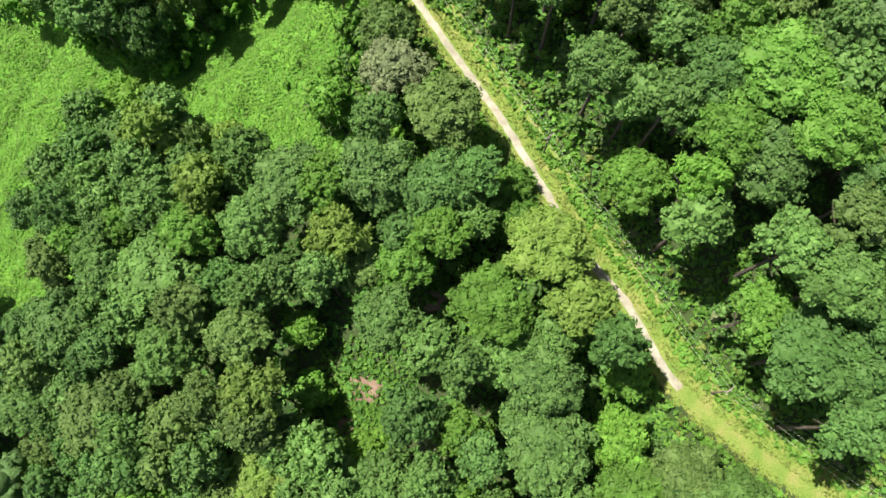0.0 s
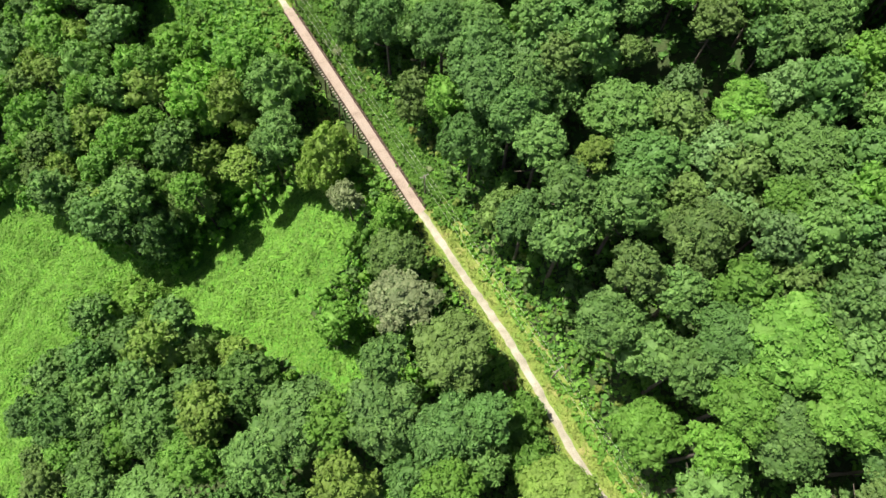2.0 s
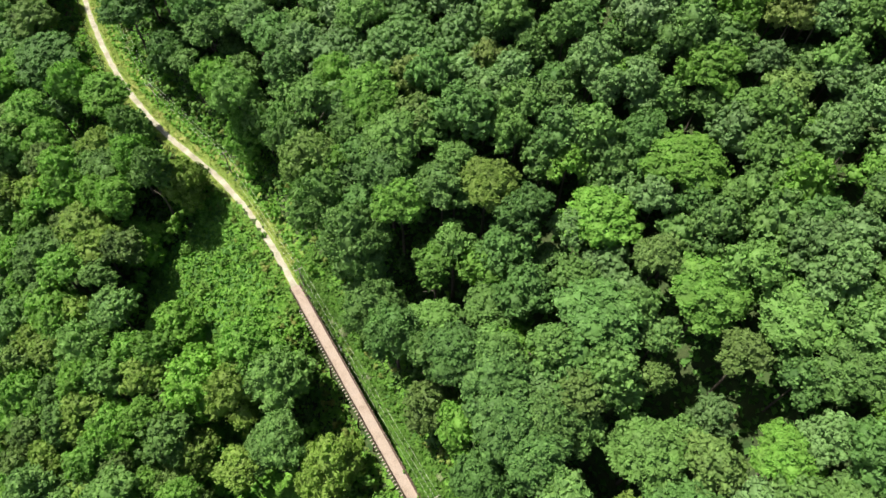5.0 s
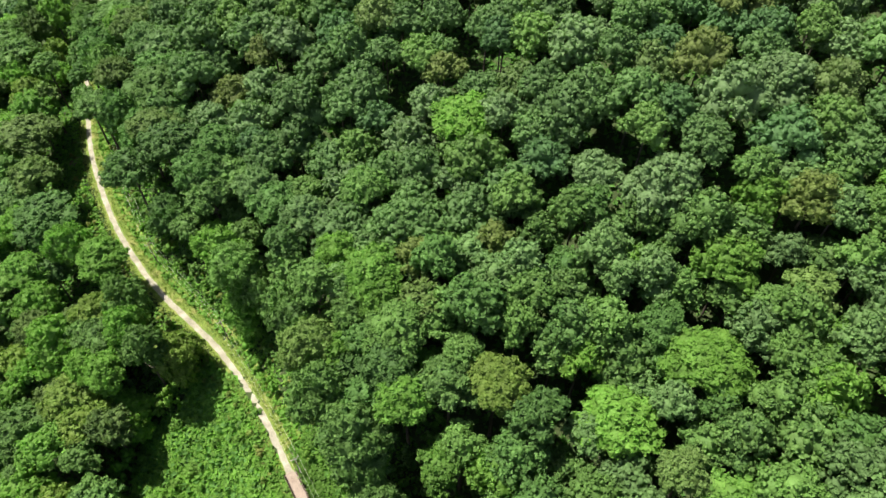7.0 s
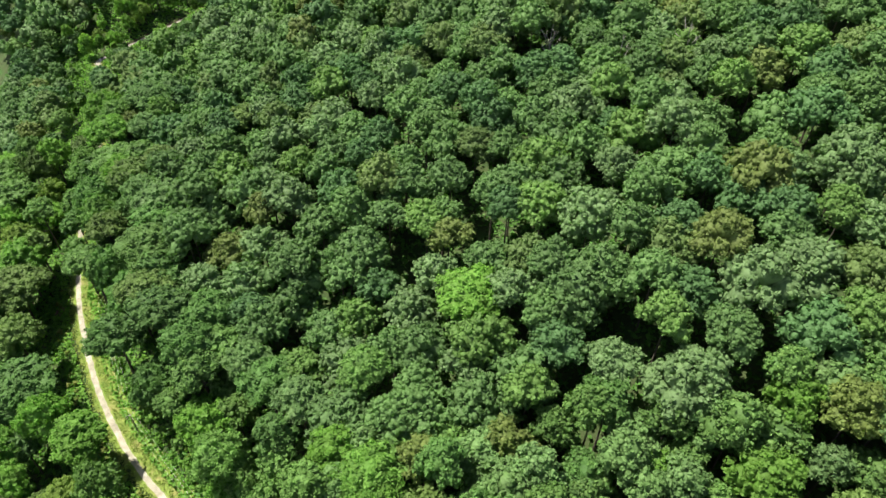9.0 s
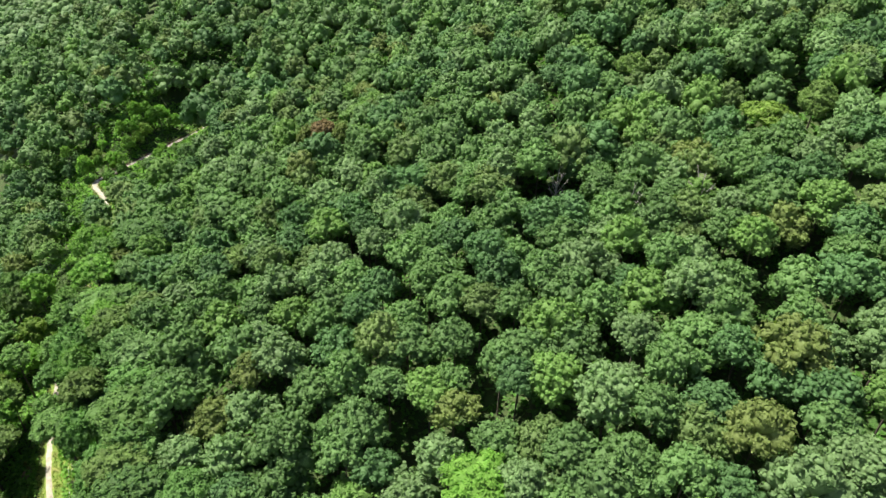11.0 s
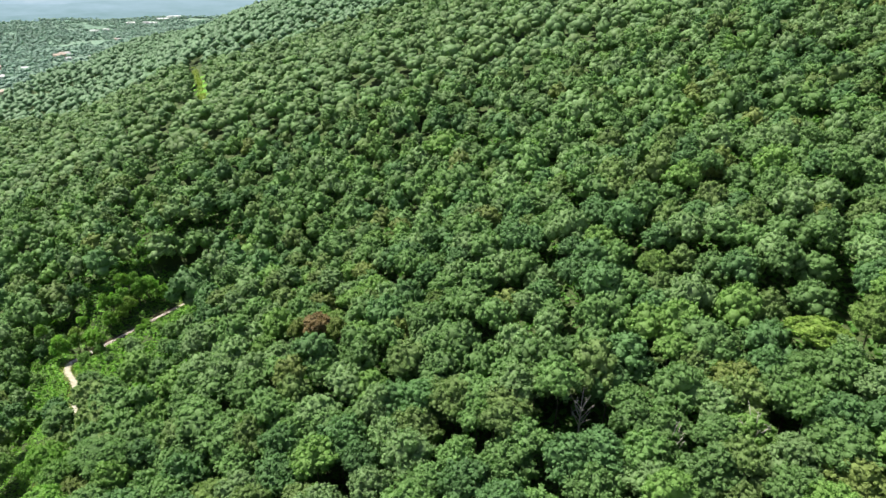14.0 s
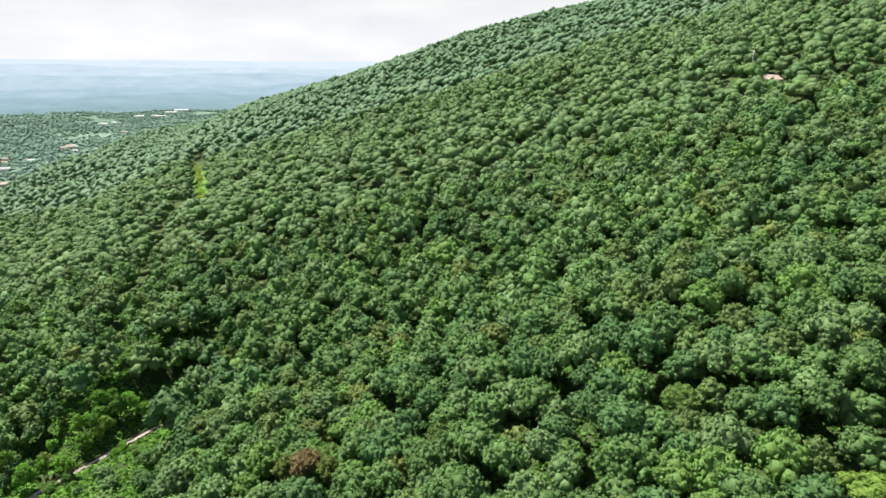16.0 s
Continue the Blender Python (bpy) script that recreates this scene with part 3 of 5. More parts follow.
def split_once(v, f):
    """Each triangle of a ball cut into four."""
    v, seen, out = [tuple(q) for q in v], {}, []
    def half(i, j):
        key = (min(i, j), max(i, j))
        if key not in seen:
            m = (np.array(v[i]) + np.array(v[j])) / 2
            v.append(tuple(m / np.linalg.norm(m)))
            seen[key] = len(v) - 1
        return seen[key]
    for i, j, k in f:
        p, q, r = half(i, j), half(j, k), half(k, i)
        out += [(i, p, r), (j, q, p), (k, r, q), (p, q, r)]
    return np.array(v), np.array(out)


BALL = split_once(ICO_V, ICO_F)
OCT_V = np.array([(1, 0, 0), (-1, 0, 0), (0, 1, 0), (0, -1, 0), (0, 0, 1), (0, 0, -1)], float)
OCT_F = np.array([(0, 2, 4), (2, 1, 4), (1, 3, 4), (3, 0, 4), (2, 0, 5), (1, 2, 5), (3, 1, 5), (0, 3, 5)])


def unit(v):
    return v / (np.linalg.norm(v, axis=-1, keepdims=True) + 1e-9)


def crown_shape(seed, boughs, clumps, cards, card, tall=0.9, core=(OCT_V, OCT_F), heart=(ICO_V, ICO_F), ruffle=0.34, wild=1.0, lift=0.32, full=0.84, proud=0.9):
    """A broadleaf crown of unit radius, its middle at the origin: a few great boughs, each a dome of leaf clumps, each clump clad in
    small bent leaf sprays. Returns vertices, triangles of the inner boughs and quads of the sprays."""
    rng = np.random.RandomState(seed)
    golden = math.pi * (3 - 5 ** 0.5)
    big, wide = [], []
    spin = rng.uniform(0, 6.28)
    for i in range(boughs):
        u = (i + 0.15) / boughs
        size = rng.uniform(0.34, 0.46) * (1.12 if i == 0 else 1.0) * (7 / boughs) ** 0.22
        rho = (0.97 - 0.9 * size) * math.sqrt(u) * rng.uniform(0.84, 1.10)
        z = tall * (0.56 - 0.78 * u) + wild * rng.uniform(-0.13, 0.13)
        a = spin + golden * i * 1.0 + rng.uniform(-0.35, 0.35)
        big.append((math.cos(a) * rho, math.sin(a) * rho, z))
        wide.append(size)
    big, wide = np.array(big), np.array(wide)
    squat = np.array((1, 1, 0.92))
    hearts_v = [heart[0] * wide[i] * full * squat * rng.uniform(0.9, 1.08, (len(heart[0]), 1)) + big[i] for i in range(boughs)]
    hearts_f = [heart[1] + len(heart[0]) * i for i in range(boughs)]
    base = boughs * len(heart[0])
    # leaf clumps over the outsides of the boughs
    n = clumps * 4
    which = rng.choice(boughs, n, p=wide ** 2 / (wide ** 2).sum())
    out = unit(big * (1, 1, 0.6))[which]
    d = unit(rng.normal(size=(n, 3)) + 0.42 * out + (0, 0, 0.34))
    c = big[which] + d * wide[which, None] * squat * rng.uniform(proud - 0.08, proud + 0.08, (n, 1))
    hidden = np.zeros(n, bool)
    for i in range(boughs):
        hidden |= (which != i) & (np.linalg.norm((c - big[i]) / squat, axis=1) < 0.86 * wide[i])
    keep = [k for k in np.where(~hidden)[0]]
    r = rng.uniform(0.10, 0.185, n) * (7 / boughs) ** 0.2
    chosen = []
    for k in keep:                                             # clumps stand a little apart, so that seams of shade run between them
        if len(chosen) < clumps and all(np.sum((c[k] - c[j]) ** 2) > (0.62 * (r[k] + r[j])) ** 2 for j in chosen):
            chosen.append(k)
    c, r, d, which = c[chosen], r[chosen], d[chosen], which[chosen]
    m = len(c)
    turn = [Matrix.Rotation(rng.uniform(0, 6.28), 3, unit(rng.normal(size=3))) for _ in range(m)]
    lumps_v = [(core[0] @ np.array(t).T) * r[i] * 0.9 * rng.uniform(0.85, 1.1, (len(core[0]), 1)) + c[i] for i, t in enumerate(turn)]
    lumps_f = [core[1] + len(core[0]) * i + base for i in range(m)]
    inner_v, inner_f = np.vstack(hearts_v + lumps_v), np.vstack(hearts_f + lumps_f)
    # sprays: most on the clumps, the rest between them on the boughs
    n = cards * 3
    on = rng.choice(m, n, p=r ** 2 / (r ** 2).sum())
    e = unit(rng.normal(size=(n, 3)) + 0.75 * d[on] + (0, 0, 0.3))
    p = c[on] + e * r[on, None] * rng.uniform(0.86, 1.12, (n, 1))
    loose = np.where(rng.rand(n) < 0.22)[0]
    at = rng.choice(boughs, len(loose), p=wide ** 2 / (wide ** 2).sum())
    f = unit(rng.normal(size=(len(loose), 3)) + 0.4 * unit(big)[at] + (0, 0, 0.2))
    p[loose], e[loose], on[loose] = big[at] + f * wide[at, None] * squat * rng.uniform(0.88, 1.0, (len(loose), 1)), f, -1
    buried = np.zeros(n, bool)
    for i in range(m):
        buried |= (on != i) & (np.linalg.norm(p - c[i], axis=1) < 0.84 * r[i])
    for i in range(boughs):
        buried |= np.linalg.norm((p - big[i]) / squat, axis=1) < 0.82 * wide[i]
    keep = np.where(~buried)[0][:cards]
    p, e = p[keep], e[keep]
    n = len(p)
    face = unit(e * 0.95 + unit(p) * 0.25 + (0, 0, lift) + rng.normal(scale=ruffle, size=(n, 3)))
    side = unit(np.cross(face, rng.normal(size=(n, 3))))
    along = np.cross(face, side)
    size = card * rng.uniform(0.55, 1.4, (n, 1))
    droop = face * size * rng.uniform(0.05, 0.35, (n, 1))
    quad = np.stack([p - along * size * 0.62 - droop, p + side * size * 0.42, p + along * size * 0.62 - droop * 0.9, p - side * size * 0.42], 1)
    quads_f = np.arange(4 * n).reshape(n, 4) + len(inner_v)
    return np.vstack([inner_v, quad.reshape(-1, 3)]), inner_f, quads_f


def crown_mesh(name, shape, material):
    v, tri, quad = shape
    return mesh_from(name, v, tri.tolist() + quad.tolist(), material)


def trunk_mesh(seed, tall, limbs, material=BARK, spread=0.24):
    """A tapered trunk of the given height with limbs that rise into the crown."""
    rng = np.random.RandomState(seed)
    bend = rng.uniform(-0.25, 0.25, 2)
    path = [(bend[0] * u * u, bend[1] * u * u, tall * u) for u in (-0.03, 0.05, 0.35, 0.65, 0.9)]
    pieces = [tube(path, [0.42, 0.33, 0.27, 0.19, 0.07], 7)]
    for i in range(limbs):
        a, u = 6.28 * i / limbs + rng.uniform(-0.4, 0.4), rng.uniform(0.5, 0.8)
        o = np.array((bend[0] * u * u, bend[1] * u * u, tall * u))
        reach = tall * spread * rng.uniform(0.45, 0.75)
        tip = o + np.array((math.cos(a) * reach, math.sin(a) * reach, reach * rng.uniform(0.45, 0.9)))
        mid = (o + tip) / 2 + np.array((0, 0, -0.08 * reach))
        pieces.append(tube([o, mid, tip], [0.13, 0.09, 0.03], 5))
    v, f = join(pieces)
    return mesh_from("trunk", v, f, material, True)


BIG_RAW = [crown_shape(11 + i, 11, 130, 2000, 0.065, 0.74 + 0.08 * (i % 3), heart=BALL, ruffle=0.62) for i in range(6)]
NEAR_RAW = [crown_shape(31 + i, 6 + i % 3, 76, 900, 0.090, 0.86 + 0.09 * (i % 4), ruffle=0.62) for i in range(10)]
HALF_RAW = [crown_shape(41 + i, 11 + i % 3, 110, 860, 0.080, 0.64 + 0.08 * (i % 4), ruffle=0.55, full=0.87, proud=0.88) for i in range(9)]
MIDDLE_RAW = [crown_shape(51 + i, 10 + i % 3, 74, 500, 0.084, 0.66 + 0.08 * (i % 4), ruffle=0.34, full=0.9, proud=0.86) for i in range(9)]
BIG_SHAPES = [crown_mesh("crown", q, LEAF["mid"]) for q in BIG_RAW]
NEAR_SHAPES = [crown_mesh("crown", q, LEAF["mid"]) for q in NEAR_RAW]
TRUNKS = [trunk_mesh(90 + i, 1.0 * 18, 5) for i in range(5)]
TALK = {"mid": ("round-crowned mid-green broadleaf tree in dense wood", "tree"), "deep": ("dark bluish-green broadleaf tree with a dense crown", "tree"),
        "bright": ("fresh bright-green broadleaf tree in full leaf", "tree"), "yellow": ("yellow-green broadleaf tree in full sun", "tree"),
        "olive": ("dull olive-green broadleaf tree, thinner in leaf", "tree"), "pale": ("pale olive tree flecked with light leaves or blossom", "tree"),
        "rust": ("rust-brown tree with dying leaves", "tree"), "silver": ("pale grey-green broadleaf tree with a rounded crown", "tree"), "umber": ("olive-brown broadleaf tree with thinning leaves", "tree"),
        "vine": ("vine-smothered tree in fresh bright green", "tree")}
WORDS = {"mid": "mid-green", "deep": "dark green", "bright": "bright green", "yellow": "yellow-green", "olive": "olive-green", "silver": "pale grey-green", "umber": "olive-brown"}
tree_rng = random.Random(5)


def tree(x, y, radius, tall, kind="mid", squash=1.0):
    """A tree that stands on the ground at x, y with a crown of that radius and a top that high above it."""
    ground = float(land(x, y))
    root = tagged(new("tree"), TALK[kind][0], "tree", "trees of the wood")
    root.matrix_basis = pose(x, y, ground - 0.15, 0, 0, tree_rng.uniform(0, 360))
    up = min(radius, 6.5) * tree_rng.uniform(0.8, 1.0) * squash
    crown = part("crown", tree_rng.choice(BIG_SHAPES if radius > 6.0 else NEAR_SHAPES), root)
    crown.matrix_basis = Matrix.LocRotScale((0, 0, tall - 0.62 * up), Euler((tree_rng.uniform(-0.12, 0.12), tree_rng.uniform(-0.12, 0.12), 0)), (1.08 * radius, 1.08 * radius * tree_rng.uniform(0.88, 1.1), up))
    crown.material_slots[0].link = "OBJECT"
    crown.material_slots[0].material = LEAF[kind]
    trunk = part("trunk", tree_rng.choice(TRUNKS), root)
    k = max(0.25, (tall - 0.45 * up) / 18)
    trunk.matrix_basis = Matrix.Diagonal((k, k, k, 1))
    return root


def kind_at(x, y, rng):
    """Species drift in broad stands."""
    w = float(waves(np.array(x), np.array(y), 31, 3.0)) + rng.uniform(-0.75, 0.75)
    if float(upslope(x, y)) > 25 or y > 330:                   # the mixed oak wood of the hillside
        v = float(waves(np.array(x), np.array(y), 47, 6.0)) + rng.uniform(-0.5, 0.5)
        if v > 0.7:
            return rng.choice(["silver", "silver", "bright", "mid", "silver", "mid"])
        if v < -0.7:
            return rng.choice(["deep", "deep", "mid", "olive"])
        return rng.choice(["mid"] * 12 + ["silver"] * 5 + ["bright"] * 2 + ["deep"] * 4 + ["olive"] * 2 + ["umber"])
    if y > 95 and float(upslope(x, y)) < -5:                   # lush growth below the trestle
        return rng.choice(["bright", "bright", "mid", "yellow", "mid", "olive"])
    if w > 0.75:
        return rng.choice(["bright", "mid", "yellow"])
    if w < -0.72:
        return rng.choice(["deep", "deep", "olive"])
    return rng.choice(["mid", "mid", "mid", "mid", "deep", "deep", "bright", "olive"])


# trees that stand out: x, y, crown radius, height, kind
MARKED = []
GAPS = []
MARKED += [(-64.2, 101, 7.2, 20, "olive"), (-72.3, 92.3, 8.0, 18, "deep"), (-97.9, 109.6, 8.1, 20, "yellow"), (-108.7, 122.9, 9.5, 24, "bright"),
           (-82, 113.9, 8.0, 20, "bright"), (-56.5, 104.5, 3.8, 10, "vine"), (-27.0, 101.5, 7.4, 20, "yellow"), (-22.5, 90.3, 3.9, 14, "pale"),
           (-12.9, 85.9, 5.1, 11, "vine"), (-11.2, 76.1, 6.3, 17, "olive"), (-9.5, 66.2, 7.1, 20, "pale"), (-23.6, 64.2, 5.1, 14, "bright"),
           (0.1, 55, 7.6, 24, "olive"), (-76.3, 74.6, 9.0, 13, "vine"), (-56.3, 59.8, 7.1, 18, "olive"), (-51.6, 120, 9.0, 22, "yellow"),
           (-41.6, 121.3, 8.8, 24, "mid"), (-63, 123.5, 8.9, 19, "vine"), (-85.5, 46.6, 8.6, 24, "deep")]
MARKED += [(-60.2, 45.8, 8.6, 24, "mid"), (-51.5, 37.6, 6.6, 24, "bright"), (-40.2, 51.2, 7.6, 24, "mid"), (-28.5, 44, 7.7, 24, "mid"),
           (-36.2, 37.3, 6.9, 24, "mid"), (-12.6, 43.8, 7.7, 24, "mid"), (-0.9, 40.8, 7.4, 24, "deep"), (6.5, 43.1, 4.7, 24, "deep"),
           (-93.8, 133.5, 9.4, 24, "mid"), (-114.4, 140.8, 9.3, 24, "mid"), (6.4, 102.3, 8.2, 27, "deep"), (31.7, 98, 7.5, 27, "mid"),
           (25.8, 87.1, 3.8, 27, "yellow"), (41.7, 70.1, 7.1, 27, "olive"), (33.7, 40.1, 6.5, 20, "bright"), (20.3, 79.3, 6, 27, "mid"),
           (15.9, 89.1, 5.6, 27, "mid"), (53.6, 95.9, 6.1, 22, "bright"), (61.1, 84.8, 7.7, 22, "mid")]
MARKED += [(30, 63.4, 5.2, 27, "olive"), (19.5, 71.4, 6, 27, "mid"), (13.5, 77, 5.7, 24, "deep"), (24.1, 18.9, 5.7, 22, "yellow"),
           (8.7, 19.3, 7.9, 24, "bright"), (18.0, 29.0, 8.0, 24, "yellow"), (19.9, 13.7, 5.6, 20, "mid"), (11.8, 11.1, 6.4, 20, "mid"),
           (-58.4, 27.8, 9.5, 24, "mid"), (-38.3, 15, 6.7, 24, "olive"), (-14.2, 27.4, 4.9, 20, "olive"), (-72.1, 0.9, 9.4, 24, "olive"),
           (-53.9, 12.7, 7.1, 24, "mid"), (-46.3, 3.4, 5.4, 24, "olive"), (-84.5, 18.7, 8.4, 24, "mid"), (-90.9, 3.4, 8.7, 24, "mid"),
           (-9.9, 17.6, 6.6, 24, "mid"), (-2.5, 12.1, 6, 24, "mid"), (3.6, 8.9, 5.1, 24, "mid")]
MARKED += [(33.8, 6.8, 5, 9, "bright"), (41.1, -9.4, 6.8, 18, "olive"), (31.9, -4.6, 6.8, 14, "vine"), (17.2, -4.5, 8.7, 24, "mid"),
           (-1, -3.4, 4, 14, "pale"), (-35.3, -10.2, 8.2, 18, "yellow"), (-15.5, -6.4, 6.1, 9, "vine"), (-26.5, 6, 4.9, 9, "vine"),
           (40, 31.1, 5.6, 27, "mid"), (49.6, 15.8, 5.8, 24, "bright"), (56.2, 9.8, 8.1, 27, "deep"), (57.4, 19.1, 6.3, 27, "mid"),
           (59.5, 28, 5.3, 27, "olive"), (51.9, 50.8, 8.7, 27, "bright"), (57.7, 41.5, 7, 27, "bright"), (43.6, 42.7, 6.3, 27, "bright"),
           (35.9, 48.2, 5.9, 27, "mid"), (26.7, 57.2, 6.2, 27, "mid"), (51.3, 24.4, 5.8, 27, "mid")]
MARKED += [(61.1, -1.4, 5.5, 27, "deep"), (-25.5, 28, 4.1, 11, "vine"), (-28.2, 17.4, 4.4, 11, "vine"), (4.8, 150.7, 7, 27, "yellow"),
           (25, 121.9, 9.2, 27, "deep"), (46.1, 125.4, 8.3, 22, "bright"), (50, 113.2, 5.1, 22, "olive"), (35, 111.9, 4.4, 20, "olive"),
           (37.7, 132.8, 5.3, 22, "olive"), (-72.6, 173.8, 7, 18, "yellow"), (-71.3, 138.3, 7.9, 13, "vine"), (-49.1, 128.7, 8.6, 20, "bright"),
           (-110.8, 159.8, 9.5, 24, "mid"), (8.7, 121.1, 6.5, 20, "bright"), (59.2, 118.2, 7.6, 22, "mid"), (65.6, 107.8, 6.8, 22, "mid"),
           (-23.5, 143.2, 8, 27, "mid"), (-13.3, 149.4, 6.4, 27, "bright"), (-31.2, 153.7, 7.8, 27, "mid")]
MARKED += [(-5.9, 138.5, 5.4, 27, "bright"), (-120.8, 217, 9.5, 24, "deep"), (-113.2, 253.2, 7.7, 27, "mid"), (45.9, 153, 9.5, 22, "bright"),
           (22.4, 156.9, 5.3, 22, "vine"), (28, 144.4, 8.6, 22, "bright"), (13.1, 144.3, 6, 27, "deep"), (-8.5, 159.2, 4.1, 18, "vine"),
           (-29.6, 184.8, 6.3, 27, "bright"), (-25.5, 203.1, 6.9, 27, "mid"), (-48.9, 205.8, 7.6, 27, "deep"), (-81.6, 227.6, 9.5, 27, "deep"),
           (-94.4, 224.5, 8.2, 27, "deep"), (38.7, 161.5, 6.5, 22, "deep"), (-0.7, 218.1, 9.5, 22, "bright"), (-38.6, 169.8, 6.4, 27, "mid"),
           (-131.2, 234.6, 7.4, 24, "olive"), (-140.7, 254.2, 9.5, 24, "olive"), (-99.5, 201.7, 7.5, 20, "bright")]
MARKED += [(-178.6, 445.8, 2.4, 9, "vine"), (-192, 453.7, 3.2, 11, "pale")]
MARKED += [(-106.8, 179.6, 9.5, 24, "bright"), (-86, 164, 7.0, 13, "vine"), (-58.1, 383.8, 6.4, 27, "rust"), (-66, 386, 5.0, 24, "umber"), (-50.5, 380, 4.6, 23, "umber"), (-13.6, 387.7, 5.4, 22, "olive"),
           (-52.9, 395.3, 7.1, 22, "olive"), (-74.4, 308.3, 7.4, 22, "olive"), (93.5, 327.6, 9.2, 22, "yellow"), (60.8, 372.5, 6.4, 22, "olive"),
           # those from (-121.5, 262) on are placed to hide the trail from the camera
           (107.3, 328.3, 6.7, 22, "olive"), (-121.5, 262, 5.2, 24, "mid"), (-126, 274, 5.5, 25, "deep"), (-131.5, 287, 5.5, 24, "mid"),
           (-136, 301, 5.6, 25, "mid"), (-141, 318, 5.5, 24, "olive"), (-143, 274, 5, 20, "olive"), (-147, 288, 5.5, 22, "mid")]
GAPS += [(3.4, 263.1, 6), (82.1, 268.0, 6), (-20.9, 255.5, 4), (1.2, 262.8, 5), (82.7, 266.3, 6), (141.5, 382.9, 6), (-34.0, 214.2, 4), (16.3, 151.8, 4), (43.4, 109.4, 4), (68.6, 142.0, 4), (27.1, 98.7, 3.5), (-150, 478, 9), (-145, 468, 9), (-150, 492, 9), (-20, 83, 10), (-23, 71, 9), (-14, 62, 7), (-31, 88, 8), (-92, 70, 8), (-101, 62, 9), (-172, 438, 8), (-160, 452, 8), (-152, 470, 7)]
CLAY_SPOTS = [(12.3, 51.5, 2.2), (-16.8, 6.2, 4.5), (-21, -1.4, 3), (23.5, 3, 2.6), (-2.2, 23.4, 3.4), (-133.8, 258, 3.2), (-7.4, 131.2, 2.6)]
GAPS += [(x, y, r + 3) for x, y, r in CLAY_SPOTS]

GAPS += [(-60, 152, 12), (-67, 166, 12), (-93, 80, 9)]
GAPS += [(28, 322, 7.5), (27, 315, 7)]


def scatter(x0, x1, y0, y1, step, seed):
    """Uneven rows of places for trees."""
    rng = random.Random(seed)
    out, row = [], 0
    y = y0
    while y < y1:
        x = x0 + (row % 2) * step / 2
        while x < x1:
            out.append((x + rng.uniform(-0.33, 0.33) * step, y + rng.uniform(-0.33, 0.33) * step, rng.random()))
            x += step
        y += step * 0.87
        row += 1
    return np.array(out)


HILL_HOUSES = [(236, 716), (224, 650), (108, 917)]


def clear_of_strip(p, wide, slim):
    """Clear of the cut strip, wide in its upper part and slim below, and of the hillside houses and the ground on their
    camera side.
    """
    x, y = p[:, 0], p[:, 1]
    ok = corridor_dist(x, y) > np.where(y > 770, wide, slim)
    ok &= np.abs((x + 284) * 0.936 + (y - 909) * 0.353) > np.where((y > 780) & (y < 915), 9.0, -1.0)   # cleared along the camera's line of sight to the strip's foot
    for hx, hy in HILL_HOUSES:
        for back in (0, 11, 22):
            ok &= np.hypot(x - hx + back * 0.35, y - hy + back) > 11.5
    return ok


def free_for_trees(p):
    """Which places lie clear of the trail, the clearings, the ravine and the cleared corridor."""
    x, y = p[:, 0], p[:, 1]
    s = upslope(x, y)
    d, i = trail_dist(x, y)
    right = (x - LINE[i, 0]) * 0.82 + (y - LINE[i, 1]) * 0.57 > 0
    hidden = (LINE[i, 1] > 258) & (LINE[i, 1] < 398)           # there the crowns close over the trail
    ok = np.where(hidden, d > 7.2, np.where(right, d > 9.4, d > 8.5))
    bridge = (i > SPAN_1[0]) & (i < SPAN_1[1])
    ok &= ~(bridge & (d < 9.5))
    ok &= ~inside(x, y, CLEARING) & ~inside(x, y, VINE_BANK)
    ok &= clear_of_strip(p, 12.5, 6.0)
    for gx, gy, gr in GAPS:
        ok &= np.hypot(x - gx, y - gy) > gr
    return ok


def closing_trees(stood, x0, x1, y0, y1, seed, limit=1.6):
    """Smaller trees that have grown up in the gaps between the crowns that stand already."""
    rng = random.Random(seed)
    have, out = [tuple(q[:3]) for q in stood], []
    for x, y, u in scatter(x0, x1, y0, y1, 5.2, seed):
        room = min([math.hypot(x - a, y - b) - r for a, b, r in have if abs(x - a) < 24 and abs(y - b) < 24] or [9.0])
        if room > limit and rng.random() < 0.85:
            r = min(3.4 + room, 6.2)
            have.append((x, y, r))
            out.append((x, y, u, r, rng.uniform(15.0, 20.5)))
    out = np.array(out)
    return out[free_for_trees(out)]


